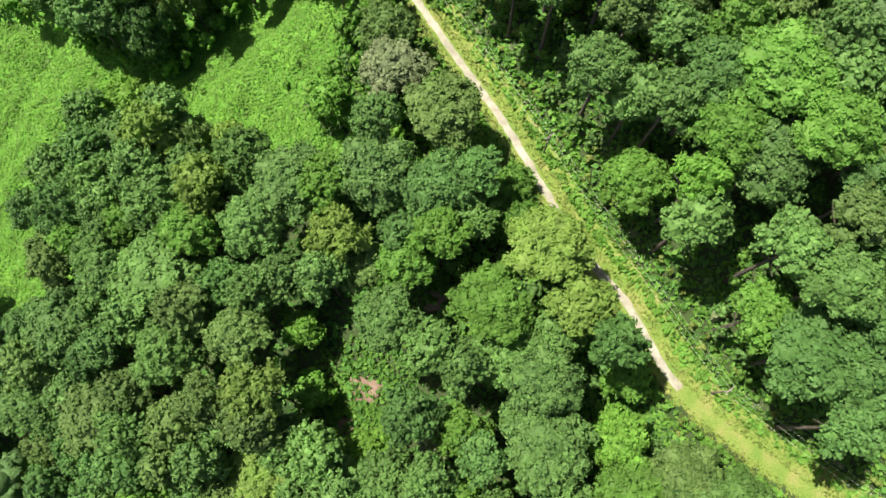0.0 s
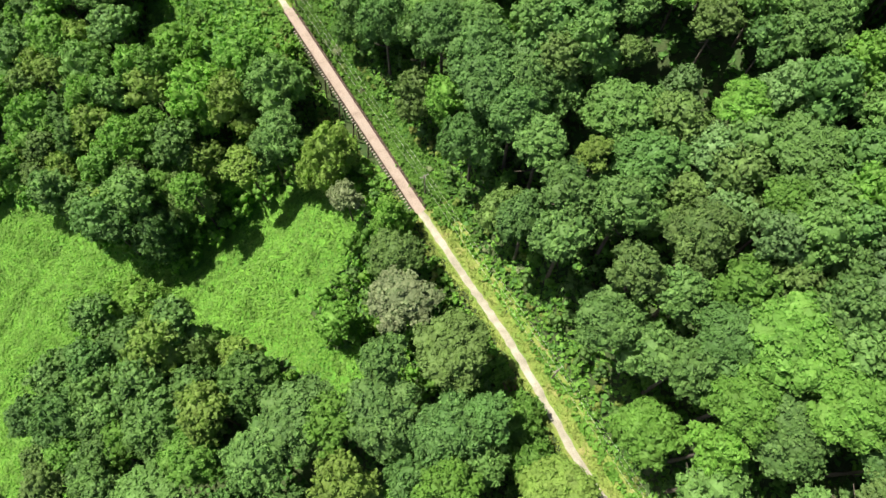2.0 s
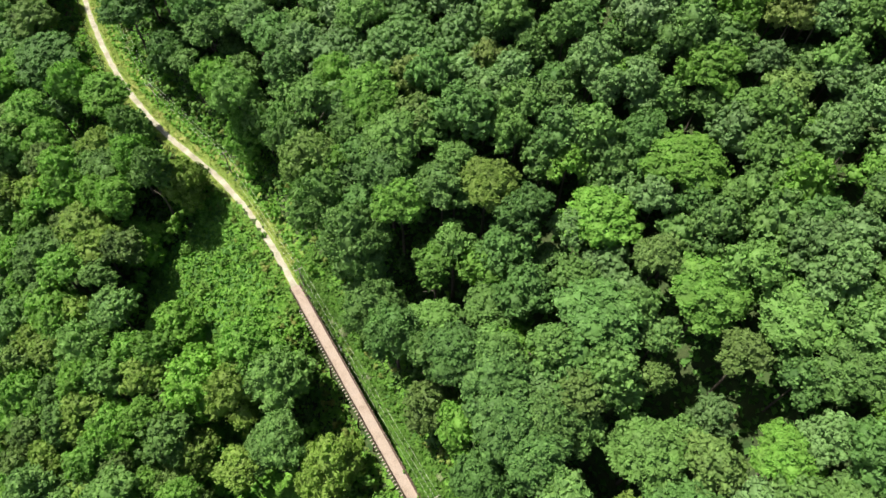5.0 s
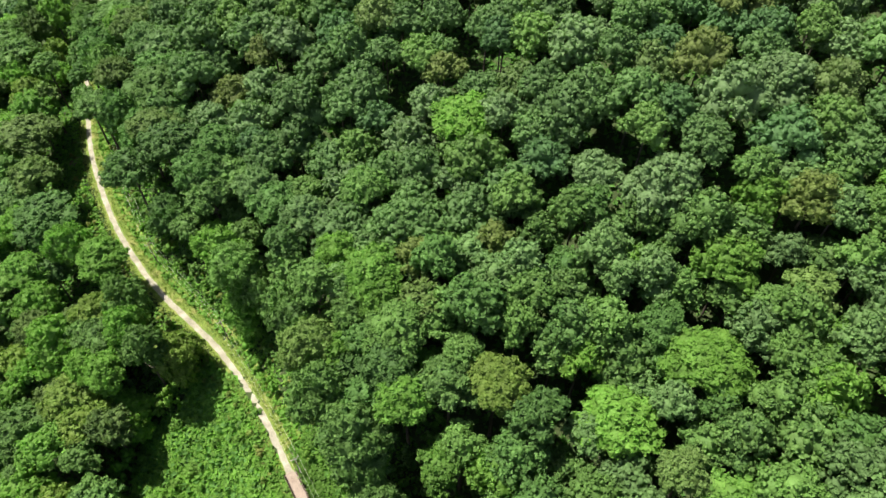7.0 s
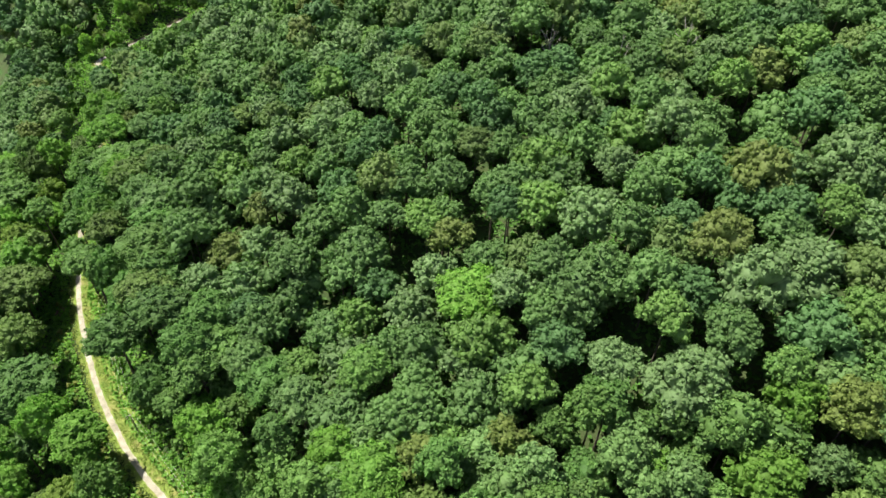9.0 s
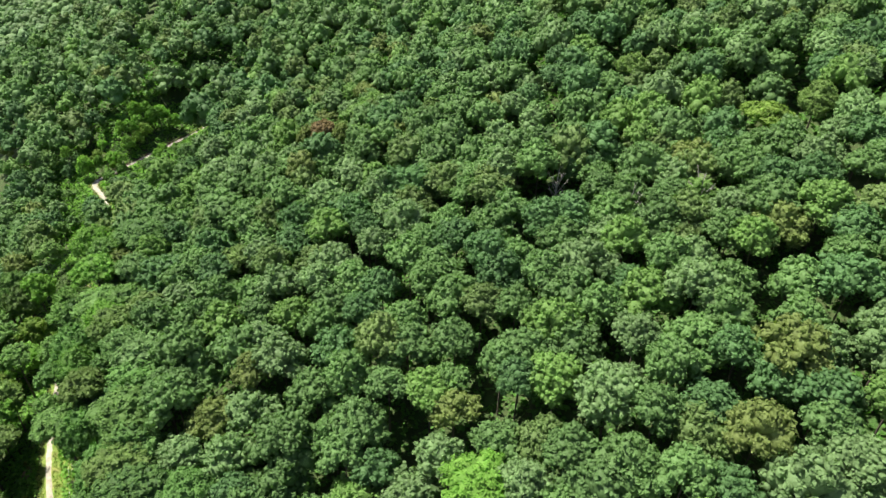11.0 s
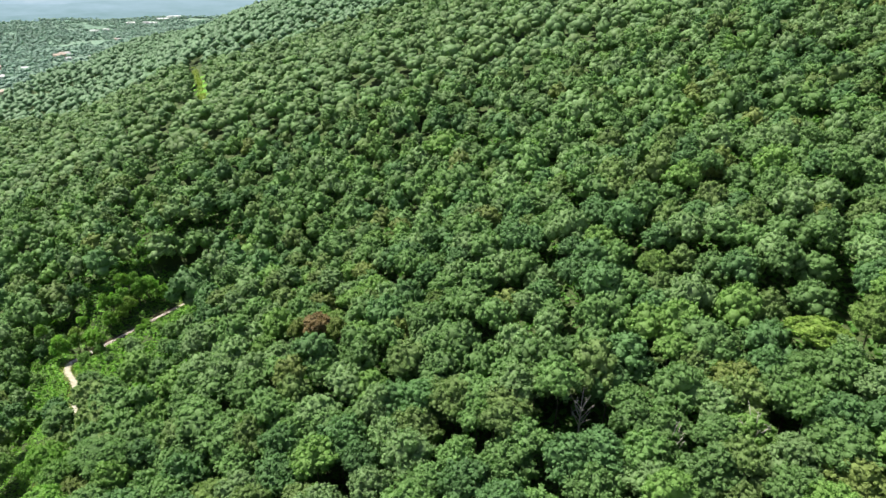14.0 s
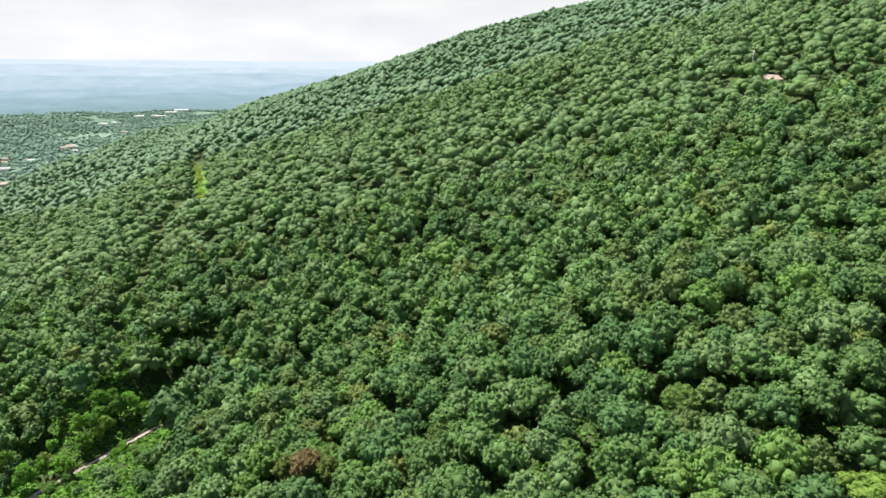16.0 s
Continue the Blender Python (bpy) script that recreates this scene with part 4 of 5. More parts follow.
def build_near_wood():
    """Marked trees and those along the trail stand singly; the rest of the near wood is joined by kind."""
    rng = random.Random(8)
    for x, y, r, h, kind in MARKED:
        draped = -115 < x < -18 and 45 < y < 182               # vines clothe the trees round the clearings low down
        tree(x, y, r, h, kind, 1.8 if draped and h > 15 else 1.35 if h < 15 else 1.05)
    spots = np.vstack([scatter(-230, 135, -35, 190, 7.9, 21), scatter(-230, 135, 190, 335, 11.6, 20)])
    spots = spots[free_for_trees(spots)]
    # only what the walk looks over
    spots = spots[(spots[:, 0] > -93 - 0.23 * np.maximum(spots[:, 1], 0) - 0.4 * np.maximum(spots[:, 1] - 200, 0)) & (spots[:, 0] < 72 + 0.15 * np.maximum(spots[:, 1], 0))]
    d, _ = trail_dist(spots[:, 0], spots[:, 1])
    slope = upslope(spots[:, 0], spots[:, 1])
    single, joined, singles = 300 - len(MARKED), {}, []
    for n in np.argsort(d):
        x, y, u = spots[n]
        r = 5.2 + 3.0 * u ** 1.3 if y < 190 else 6.4 + 3.4 * u ** 1.2
        if any((x - m[0]) ** 2 + (y - m[1]) ** 2 < (0.46 * (m[2] + r)) ** 2 for m in MARKED):
            continue
        if 258 < y < 400:                                       # the crowns part over the hidden trail
            r = min(r, max(3.6, d[n] - 2.4))
        edge = d[n] < 16
        tall = (rng.uniform(16.5, 24.5) if y < 190 else rng.uniform(18.5, 24.0)) + (4 if 0 < slope[n] < 45 else 0) + (2.5 if slope[n] < -10 else 0)
        if edge and rng.random() < 0.3:
            tall *= 0.6
        kind = kind_at(x, y, rng)
        if single > 0:
            single -= 1
            singles.append((x, y, r))
            tree(x, y, r, tall, kind, 1.5 if edge else 1.1)
        else:
            joined.setdefault((kind, y > 190), []).append((x, y, u, r, tall))
    taken = [q[:3] for q in MARKED] + [(q[0], q[1], q[3]) for some in joined.values() for q in some]
    for q in closing_trees(taken, -200, 135, 205, 340, 25):
        if -93 - 0.23 * q[1] - 0.4 * (q[1] - 200) < q[0] < 72 + 0.15 * q[1] and trail_dist(q[0], q[1])[0] > 16:
            joined.setdefault((kind_at(q[0], q[1], rng), True), []).append(tuple(q))
    lone = [(q[0], q[1], 0.62 * q[2]) for q in MARKED] + [(q[0], q[1], 0.62 * q[2]) for q in singles] + [(q[0], q[1], 0.62 * q[3]) for some in joined.values() for q in some]
    for q in closing_trees(lone, -120, 110, -35, 208, 28, 3.4):
        uphill = float(upslope(q[0], q[1]))
        if (uphill > 11 or uphill < -40 and q[2] < 0.4) and q[0] < 72 + 0.15 * max(q[1], 0):
            joined.setdefault((kind_at(q[0], q[1], rng), False), []).append((q[0], q[1], q[2], min(q[3], 5.2), q[4]))
    for (kind, far), some in joined.items():
        wood_mass("woodland", "close-grown wood of %s trees" % WORDS[kind], np.array(some), HALF_RAW if far else NEAR_RAW, HILL[kind] if far else LEAF[kind], None, None, 60 + len(kind))
    # the trunks under that wood
    rest = [q for some in joined.values() for q in some]
    pieces = [tube([(q[0], q[1], float(land(q[0], q[1])) - 0.2), (q[0] + 0.3, q[1], float(land(q[0], q[1])) + q[4] - 4)], [0.3, 0.12], 5) for q in rest]
    v, f = join(pieces)
    tagged(new("trunks", mesh_from("trunks", v, f, BARK)), "straight brown trunks beneath the close-grown wood", "trunks", kind="stuff")


def build_middle_wood():
    rng = random.Random(9)
    spots = scatter(-230, 190, 335, 455, 12.0, 22)
    spots = spots[free_for_trees(spots)]
    spots = spots[(np.abs(spots[:, 0] + 15) < 0.62 * (spots[:, 1] - 60))]
    joined = {}
    reach, _ = trail_dist(spots[:, 0], spots[:, 1])
    for (x, y, u), d in zip(spots, reach):
        tall, r = rng.uniform(18.5, 26.0), 6.6 + 3.6 * u ** 1.2
        if any((x - m[0]) ** 2 + (y - m[1]) ** 2 < (0.5 * (m[2] + r)) ** 2 for m in MARKED):
            continue
        if y < 400:
            r = min(r, max(3.6, d - 2.4))
        if y > 385 and d < 55:                    # growth above the second trestle kept low so the camera sees its deck
            tall = min(tall, max(3.0, 0.5 * d - max(0.0, float(land(x, y))) - 1.0))
            r = min(r, 0.5 * tall + 0.6)
        joined.setdefault(kind_at(x, y, rng), []).append((x, y, u, r, tall))
    taken = [q[:3] for q in MARKED] + [(q[0], q[1], q[3]) for some in joined.values() for q in some]
    for q in closing_trees(taken, -225, 190, 328, 462, 26):
        if trail_dist(q[0], q[1])[0] > 45 and abs(q[0] + 15) < 0.62 * (q[1] - 60):
            joined.setdefault(kind_at(q[0], q[1], rng), []).append(tuple(q))
    for kind, some in joined.items():
        wood_mass("woodland", "hillside wood of %s trees" % WORDS[kind], np.array(some), MIDDLE_RAW, HILL[kind], None, None, 70 + len(kind), 1.1)


def wood_mass(name, label, spots, shapes, material, tall, radius, seed, flat=0.95):
    """Many crowns joined into one stretch of far wood."""
    rng = np.random.RandomState(seed)
    ground = land(spots[:, 0], spots[:, 1])
    verts, loops, sizes, tones, base = [], [], [], [], 0
    for (x, y, u, *own), g in zip(spots, ground):
        v, tri, quad = shapes[rng.randint(len(shapes))]
        r, h = own if own else (radius * (0.68 + 0.62 * u * u), rng.uniform(*tall) - 4 * (1 - u) ** 3)
        a = rng.uniform(0, 6.28)
        c, s = math.cos(a), math.sin(a)
        w = v * (r, r, r * flat * rng.uniform(0.85, 1.15))
        w = np.stack([w[:, 0] * c - w[:, 1] * s + x, w[:, 0] * s + w[:, 1] * c + y, w[:, 2] + g + h - 0.6 * r * flat], 1)
        verts.append(w)
        tones.append(np.full(len(v), rng.rand()))
        loops += [(tri + base).ravel(), (quad + base).ravel()]
        sizes += [np.full(len(tri), 3), np.full(len(quad), 4)]
        base += len(v)
    co, lo, sz = np.vstack(verts), np.concatenate(loops), np.concatenate(sizes)
    me = bpy.data.meshes.new(name)
    me.vertices.add(len(co))
    me.vertices.foreach_set("co", co.ravel())
    me.loops.add(len(lo))
    me.loops.foreach_set("vertex_index", lo.astype(np.int32))
    me.polygons.add(len(sz))
    me.polygons.foreach_set("loop_start", np.concatenate([[0], np.cumsum(sz)[:-1]]).astype(np.int32))
    me.polygons.foreach_set("use_smooth", sz == 3)             # boughs are round, sprays are flat
    me.materials.append(material)
    me.attributes.new("tone", "FLOAT", "POINT").data.foreach_set("value", np.concatenate(tones))
    me.update(calc_edges=True)
    me.validate()
    return tagged(new(name, me), label, "wood", kind="stuff")


# houses and halls on the valley floor
vale_rng = random.Random(12)
VALE_HOUSES = [(-1189, 2261, 24, 14, 8, 0), (-1181, 2210, 20, 12, 8, 0), (-1165, 2240, 18, 12, 7, 1), (-1094, 1791, 26, 13, 8, 1), (-949, 1562, 20, 12, 7, 0), (-1149, 1991, 18, 12, 7, 1)]
VALE_HOUSES += [(-1250 + 420 * vale_rng.random(), 1650 + 1300 * vale_rng.random(), 12 + 8 * vale_rng.random(), 10, 7, vale_rng.randint(0, 1)) for _ in range(22)]
VALE_HALLS = [(-1518, 3120, 34, 22, 9), (-1496, 3176, 26, 18, 8), (-1530, 3497, 42, 26, 10), (-1478, 3550, 30, 22, 10), (-1441, 3544, 38, 24, 10), (-1459, 3717, 60, 26, 12), (-1436, 3800, 70, 30, 14), (-1600, 4060, 150, 24, 12)]


def build_far_woods():
    third = [crown_shape(131 + i, 8 + i % 3, 40, 240, 0.100, 0.66 + 0.08 * (i % 3), ruffle=0.1, full=0.88, proud=0.86) for i in range(8)]
    stand = scatter(-420, 360, 450, 640, 12.8, 31)
    stand = stand[free_for_trees(stand) & (np.abs(stand[:, 0] + 15) < 0.66 * (stand[:, 1] - 90))]
    reach, _ = trail_dist(stand[:, 0], stand[:, 1])
    stand = stand[reach > np.where(stand[:, 1] < 515, 34, 17)]
    young = closing_trees([(q[0], q[1], 9.2 * (0.68 + 0.62 * q[2] ** 2)) for q in stand], -420, 360, 452, 642, 27, 1.0)
    young = young[(trail_dist(young[:, 0], young[:, 1])[0] > np.where(young[:, 1] < 515, 40, 24)) & (np.abs(young[:, 0] + 15) < 0.66 * (young[:, 1] - 90))]
    rng = random.Random(3)
    wood_mass("woodland", "younger mid-green trees between those of the hillside stand", young[young[:, 2] < 0.6], third, HILL["mid"], None, None, 12)
    wood_mass("woodland", "younger olive trees between those of the hillside stand", young[young[:, 2] >= 0.6], third, HILL["olive"], None, None, 13)
    names = np.array([kind_at(x, y, rng) for x, y, _ in stand])
    for key in sorted(set(names)):
        wood_mass("woodland", "stand of %s trees on the hillside" % WORDS[key], stand[names == key], third, HILL[key], (18.5, 25), 9.2, 4, 1.08)
    fourth = [crown_shape(151 + i, 6 + i % 2, 12, 60, 0.12, 0.68 + 0.08 * (i % 3), ruffle=0.08, lift=0.4, full=0.95, proud=0.82) for i in range(8)]
    fifth = [crown_shape(171 + i, 3, 2, 8, 0.22, 0.6, heart=(OCT_V, OCT_F), ruffle=0.08, lift=0.6, full=1.12, proud=0.75) for i in range(6)]
    sixth = [crown_shape(181 + i, 2, 1, 4, 0.36, 0.7, heart=(OCT_V, OCT_F), ruffle=0.05, lift=0.6, full=1.1) for i in range(5)]
    far = scatter(-760, 640, 640, 1110, 14.8, 32)
    far = far[clear_of_strip(far, 11.0, 6.5) & (np.abs(far[:, 0] + 15) < 0.70 * (far[:, 1] - 110))]
    pick = 0.45 * waves(far[:, 0], far[:, 1], 61, 6.0) + np.random.RandomState(6).uniform(-0.8, 0.8, len(far))
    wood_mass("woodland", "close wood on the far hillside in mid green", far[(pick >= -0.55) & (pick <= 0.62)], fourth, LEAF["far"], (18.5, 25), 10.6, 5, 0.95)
    wood_mass("woodland", "darker trees among the far hillside wood", far[pick < -0.55], fourth, HILL["mid"], (18.5, 25), 10.6, 6, 0.95)
    wood_mass("woodland", "paler trees among the far hillside wood", far[pick > 0.62], fourth, HILL["silver"], (18.5, 25), 10.6, 8, 0.95)
    fringe = scatter(-330, 300, -150, 335, 12.4, 35)          # the same wood goes on to both sides and behind
    x, y = fringe[:, 0], fringe[:, 1]
    inner = (x > -97 - 0.23 * np.maximum(y, 0) - 0.4 * np.maximum(y - 200, 0)) & (x < 77 + 0.15 * np.maximum(y, 0)) & (y > -40) & (x > -235) & (x < 140)
    fringe = fringe[~inner & free_for_trees(fringe)]
    wood_mass("woodland", "outer stretches of the close mid-green wood", fringe, fourth, HILL["mid"], (17, 25), 9.6, 10, 0.95)
    rim = scatter(-1500, 1250, 1110, 2600, 20.0, 33)
    rim = rim[(upslope(rim[:, 0], rim[:, 1]) > -335) & (np.abs(rim[:, 0] + 15) < 0.72 * (rim[:, 1] - 120)) & clear_of_strip(rim, 12.0, 12.0)]
    wood_mass("woodland", "wooded mountainside far off, its green paled to imitate haze", rim, fifth, LEAF["rim"], (17, 25), 13.5, 7, 0.8)
    vale = scatter(-2700, 300, 950, 4000, 20.0, 34)
    x, y = vale[:, 0], vale[:, 1]
    keep = (upslope(x, y) < -335) & (np.abs(x + 15) < 0.76 * (y - 90)) & (waves(x, y, 150, 4.0) + 0.5 * waves(x, y, 37, 2.0) > -0.55)
    for hx, hy, reach in [(*q[:2], 24) for q in VALE_HOUSES] + [(*q[:2], 46) for q in VALE_HALLS]:
        keep &= np.hypot(x - hx, (y - hy) * 0.8) > reach
    # bluish leaf colour and flattened crowns stand in for haze
    wood_mass("woodland", "rounded valley trees with bluish haze put into their leaf colour", vale[keep], sixth, LEAF["valley"], (8, 12), 12.5, 9, 0.55)


build_near_wood()
build_middle_wood()
build_far_woods()


# ---- dead trees ----
def dead_tree(x, y, tall, seed):
    rng = np.random.RandomState(seed)
    pieces = [tube([(0, 0, -0.2), (0.1, 0, tall * 0.4), (0.2, 0.1, tall * 0.75)], [0.35, 0.27, 0.14], 8)]
    for i in range(13):
        a, u = 2.4 * i + rng.uniform(-0.3, 0.3), 0.35 + 0.4 * i / 13
        o = np.array((0.2 * u, 0.1 * u, tall * u))
        tip = o + np.array((math.cos(a) * 3.4, math.sin(a) * 3.4, tall * rng.uniform(0.18, 0.38)))
        mid = (o + tip) / 2 + rng.uniform(-0.3, 0.3, 3)
        pieces.append(tube([o, mid, tip], [0.15, 0.11, 0.04], 5))
        for _ in range(3):
            q = mid + (tip - mid) * rng.uniform(0.1, 0.8)
            pieces.append(tube([q, q + rng.uniform(-1, 1, 3) * (1.3, 1.3, 0.4) + (0, 0, 0.9)], [0.06, 0.025], 4))
    v, f = join(pieces)
    ob = tagged(new("dead_tree", mesh_from("dead_tree", v, f, DEAD_WOOD, True)), "bare grey dead tree with leafless upright limbs", "tree", "dead trees")
    ob.matrix_basis = pose(x, y, float(land(x, y)), 0, 0, rng.uniform(0, 360))


for place in ((28.2, 322, 19), (47, 303, 23), (66, 300, 24)):
    dead_tree(*place, int(place[0]))

# ---- shrubs and ground cover ----
SHRUBS = [crown_mesh("shrub", crown_shape(211 + i, 5, 22, 190, 0.17, 0.8), LEAF["bright"]) for i in range(6)]
SHRUB_TALK = {"bright": "fresh green leafy shrub beside the trail", "vine": "mound of bright green climbing vines", "mid": "mid-green leafy bush beside the trail", "yellow": "yellow-green bush in full sun", "pale": "pale dry brush at the edge of the verge"}
shrub_rng = random.Random(77)


def shrub(x, y, radius, kind, tall=None):
    up = tall or radius * shrub_rng.uniform(0.7, 1.0)
    ob = tagged(new("shrub", shrub_rng.choice(SHRUBS)), SHRUB_TALK[kind], "shrub", "shrubs")
    ob.matrix_basis = Matrix.LocRotScale((x, y, float(land(x, y)) + 0.22 * up), Euler((0, 0, shrub_rng.uniform(0, 6.28))), (radius, radius * shrub_rng.uniform(0.8, 1.1), up))
    ob.material_slots[0].link = "OBJECT"
    ob.material_slots[0].material = LEAF[kind]
    return ob


def build_shrubs():
    rng = random.Random(41)
    for i in range(6, len(LINE) - 45, 2):
        p, d = LINE[i], LINE[min(i + 1, len(LINE) - 1)] - LINE[i - 1]
        n = np.array((d[1], -d[0])) / np.linalg.norm(d)
        on_bridge = SPAN_1[0] < i < SPAN_1[1]
        if SPAN_2[0] < i < SPAN_2[1] + 1 or 250 < p[1] < 400:
            continue
        # uphill side
        for lo, hi, chance in ((6.6, 8.8, 0.6), (8.4, 11.5, 0.8)) if not on_bridge else ((2.8, 5.0, 0.9), (5.0, 8.5, 0.9), (8.0, 11.0, 0.6)):
            if rng.random() < chance:
                q = p + n * rng.uniform(lo, hi) + rng.uniform(-0.8, 0.8)
                shrub(q[0], q[1], rng.uniform(0.7, 1.7), rng.choice(["bright", "vine", "bright", "yellow", "mid", "pale"]))
        # downhill side
        for lo, hi, chance in ((4.2, 6.0, 0.4), (5.5, 8.0, 0.75)):
            if rng.random() < chance:
                q = p - n * rng.uniform(lo, hi) + rng.uniform(-0.8, 0.8)
                shrub(q[0], q[1], rng.uniform(0.8, 1.9), rng.choice(["bright", "vine", "mid", "bright"]))
    for x, y, u in scatter(-100, -5, 40, 178, 5.6, 61):
        if inside(x, y, VINE_BANK) or (inside(x, y, CLEARING) and u < 0.20):
            shrub(x, y, 1.0 + 1.6 * u, rng.choice(["vine", "vine", "bright"]))


build_shrubs()


def ground_cover(name, label, spots, material, size, lift, seed, upright=0.35):
    """Countless small leaves or blades over a stretch of ground, as one mesh."""
    rng = np.random.RandomState(seed)
    n = len(spots)
    p = np.stack([spots[:, 0], spots[:, 1], land(spots[:, 0], spots[:, 1]) + humps(spots[:, 0], spots[:, 1]) + 0.12 + lift * rng.rand(n)], 1)
    out = unit(np.array((0, 0, 1.0)) + rng.normal(scale=upright, size=(n, 3)))
    side = unit(np.cross(out, rng.normal(size=(n, 3))))
    along = np.cross(out, side)
    k = size * rng.uniform(0.5, 1.4, (n, 1))
    drop = out * k * rng.uniform(0.0, 0.4, (n, 1))
    quad = np.stack([p - along * k * 0.6 - drop, p + side * k * 0.42, p + along * k * 0.6 - drop, p - side * k * 0.42], 1).reshape(-1, 3)
    me = mesh_from(name, quad, np.arange(4 * n).reshape(n, 4), material)
    return tagged(new(name, me), label, "ground cover", kind="stuff")


def build_cover():
    rng = np.random.RandomState(17)
    q = np.stack([rng.uniform(-150, -10, 150000), rng.uniform(15, 179, 150000)], 1)
    q = q[inside(q[:, 0], q[:, 1], CLEARING) | inside(q[:, 0], q[:, 1], VINE_BANK)]
    ground_cover("vines", "carpet of bright green vines and weeds over the clearing", q, LEAF["vine"], 0.62, 0.5, 1, 0.21)
    i = rng.randint(3, len(LINE) - 1, 42000)
    t = rng.rand(len(i), 1)
    d = unit(LINE[i] - LINE[i - 1])
    n = np.stack([d[:, 1], -d[:, 0]], 1)
    off = np.where(rng.rand(len(i)) < 0.72, 1.15 + 5.6 * rng.rand(len(i)), -1.15 - 2.2 * rng.rand(len(i)))
    p = LINE[i - 1] + (LINE[i] - LINE[i - 1]) * t + n * off[:, None]
    p = p[~(((i > SPAN_1[0]) & (i <= SPAN_1[1]) & (np.abs(off) < 2.4)) | ((i > SPAN_2[0]) & (i <= SPAN_2[1])))]
    ground_cover("grass", "rank sunlit grass and weeds on the verges of the trail", p, LEAF["grass"], 0.42, 0.25, 2, 0.55)
    j = rng.choice(np.where(CORRIDOR[:, 1] > 880)[0], 4000)
    p = CORRIDOR[j] + rng.uniform(-3.6, 3.6, (4000, 2))
    ground_cover("grass", "bright grass in the cleared strip through the wood", p, LEAF["grass"], 2.2, 0.4, 3)


build_cover()


def build_thicket():
    """Saplings and tall bushes that fill the edge of the wood along the trail and the gaps below it."""
    raw = [crown_shape(311 + i, 4, 9, 48, 0.22, 0.95, heart=(OCT_V, OCT_F)) for i in range(6)]
    spots = scatter(-110, 90, -35, 290, 4.9, 71)
    d, i = trail_dist(spots[:, 0], spots[:, 1])
    x, y = spots[:, 0], spots[:, 1]
    right = (x - LINE[i, 0]) * 0.82 + (y - LINE[i, 1]) * 0.57 > 0
    ok = (np.where(right, d > 8.5, d > 6.5)) & (d < 34) & ~inside(x, y, CLEARING) & ~inside(x, y, VINE_BANK)
    spots = spots[ok]
    more = scatter(-240, -120, 392, 532, 3.9, 75)
    d2, _ = trail_dist(more[:, 0], more[:, 1])
    spots = np.vstack([spots, more[(d2 > 4.5) & (d2 < 48)]])
    rng = np.random.RandomState(72)
    brim = scatter(-135, 80, -35, 275, 2.3, 76)
    d3, i3 = trail_dist(brim[:, 0], brim[:, 1])
    uphill = (brim[:, 0] - LINE[i3, 0]) * 0.82 + (brim[:, 1] - LINE[i3, 1]) * 0.57 > 0
    brim = brim[np.where(uphill, (d3 > 6.8) & (d3 < 11.5), (d3 > 3.3) & (d3 < 7.5)) & (rng.rand(len(brim)) < 0.62)]
    low = np.column_stack([brim, rng.uniform(0.8, 1.5, len(brim)), rng.uniform(0.8, 2.6, len(brim))])
    raw_low = [crown_shape(331 + i, 3, 7, 30, 0.30, 0.9) for i in range(5)]
    half = rng.rand(len(low)) < 0.5
    wood_mass("brambles", "low bright brambles where the verge meets the wood", low[half], raw_low, LEAF["bright"], None, None, 77)
    wood_mass("brambles", "sunlit weeds and vines along the verge", low[~half], raw_low, LEAF["grass"], None, None, 78)
    full = np.column_stack([spots, rng.uniform(1.5, 2.7, len(spots)), rng.uniform(2.2, 7.0, len(spots))])
    full[full[:, 1] > 395, 3:] *= (0.75, 0.4)
    hem = scatter(-135, -4, 40, 185, 3.4, 79)                  # vines hang from the trees round the clearings down to the ground
    hx, hy = hem[:, 0], hem[:, 1]
    open_ground = inside(hx, hy, CLEARING) | inside(hx, hy, VINE_BANK)
    beside = np.zeros(len(hem), bool)
    for a in range(8):
        for reach in (3.5, 7.0):
            bx, by = hx + reach * math.cos(a * 0.785), hy + reach * math.sin(a * 0.785)
            beside |= inside(bx, by, CLEARING) | inside(bx, by, VINE_BANK)
    hem = hem[beside & ~open_ground & (trail_dist(hx, hy)[0] > 5.0)]
    hem = np.column_stack([hem, rng.uniform(1.7, 3.1, len(hem)), rng.uniform(2.6, 8.0, len(hem))])
    some = rng.rand(len(hem)) < 0.6
    wood_mass("thicket", "vine-smothered saplings round the green clearing", hem[some], raw, LEAF["vine"], None, None, 80, 1.5)
    wood_mass("thicket", "leafy young growth round the green clearing", hem[~some], raw, LEAF["bright"], None, None, 81, 1.5)
    pick = rng.rand(len(full))
    wood_mass("thicket", "tangled bright saplings along the edge of the wood", full[pick < 0.45], raw, LEAF["bright"], None, None, 73)
    wood_mass("thicket", "tangled green saplings under the wood", full[pick >= 0.45], raw, LEAF["mid"], None, None, 74)


build_thicket()
bank_rng = random.Random(91)
for _ in range(16):
    q = (-150 + bank_rng.uniform(-9, 14), 506 + bank_rng.uniform(-12, 24))
    tree(*q, bank_rng.uniform(3.0, 4.6), bank_rng.uniform(7, 11), bank_rng.choice(["bright", "mid", "vine", "olive"]), 1.3)
for step in range(22):                                         # vine-hung young trees in the hollow below the far trestle
    u, off = bank_rng.uniform(-4, 74), 6.0 + 19.0 * bank_rng.random()
    tree(-188 + 0.43 * u - 0.9 * off, 434 + 0.9 * u + 0.43 * off, bank_rng.uniform(3.0, 4.8), 5.0 + 0.42 * off + bank_rng.uniform(0, 3), bank_rng.choice(["bright", "vine", "vine", "yellow"]), 1.4)


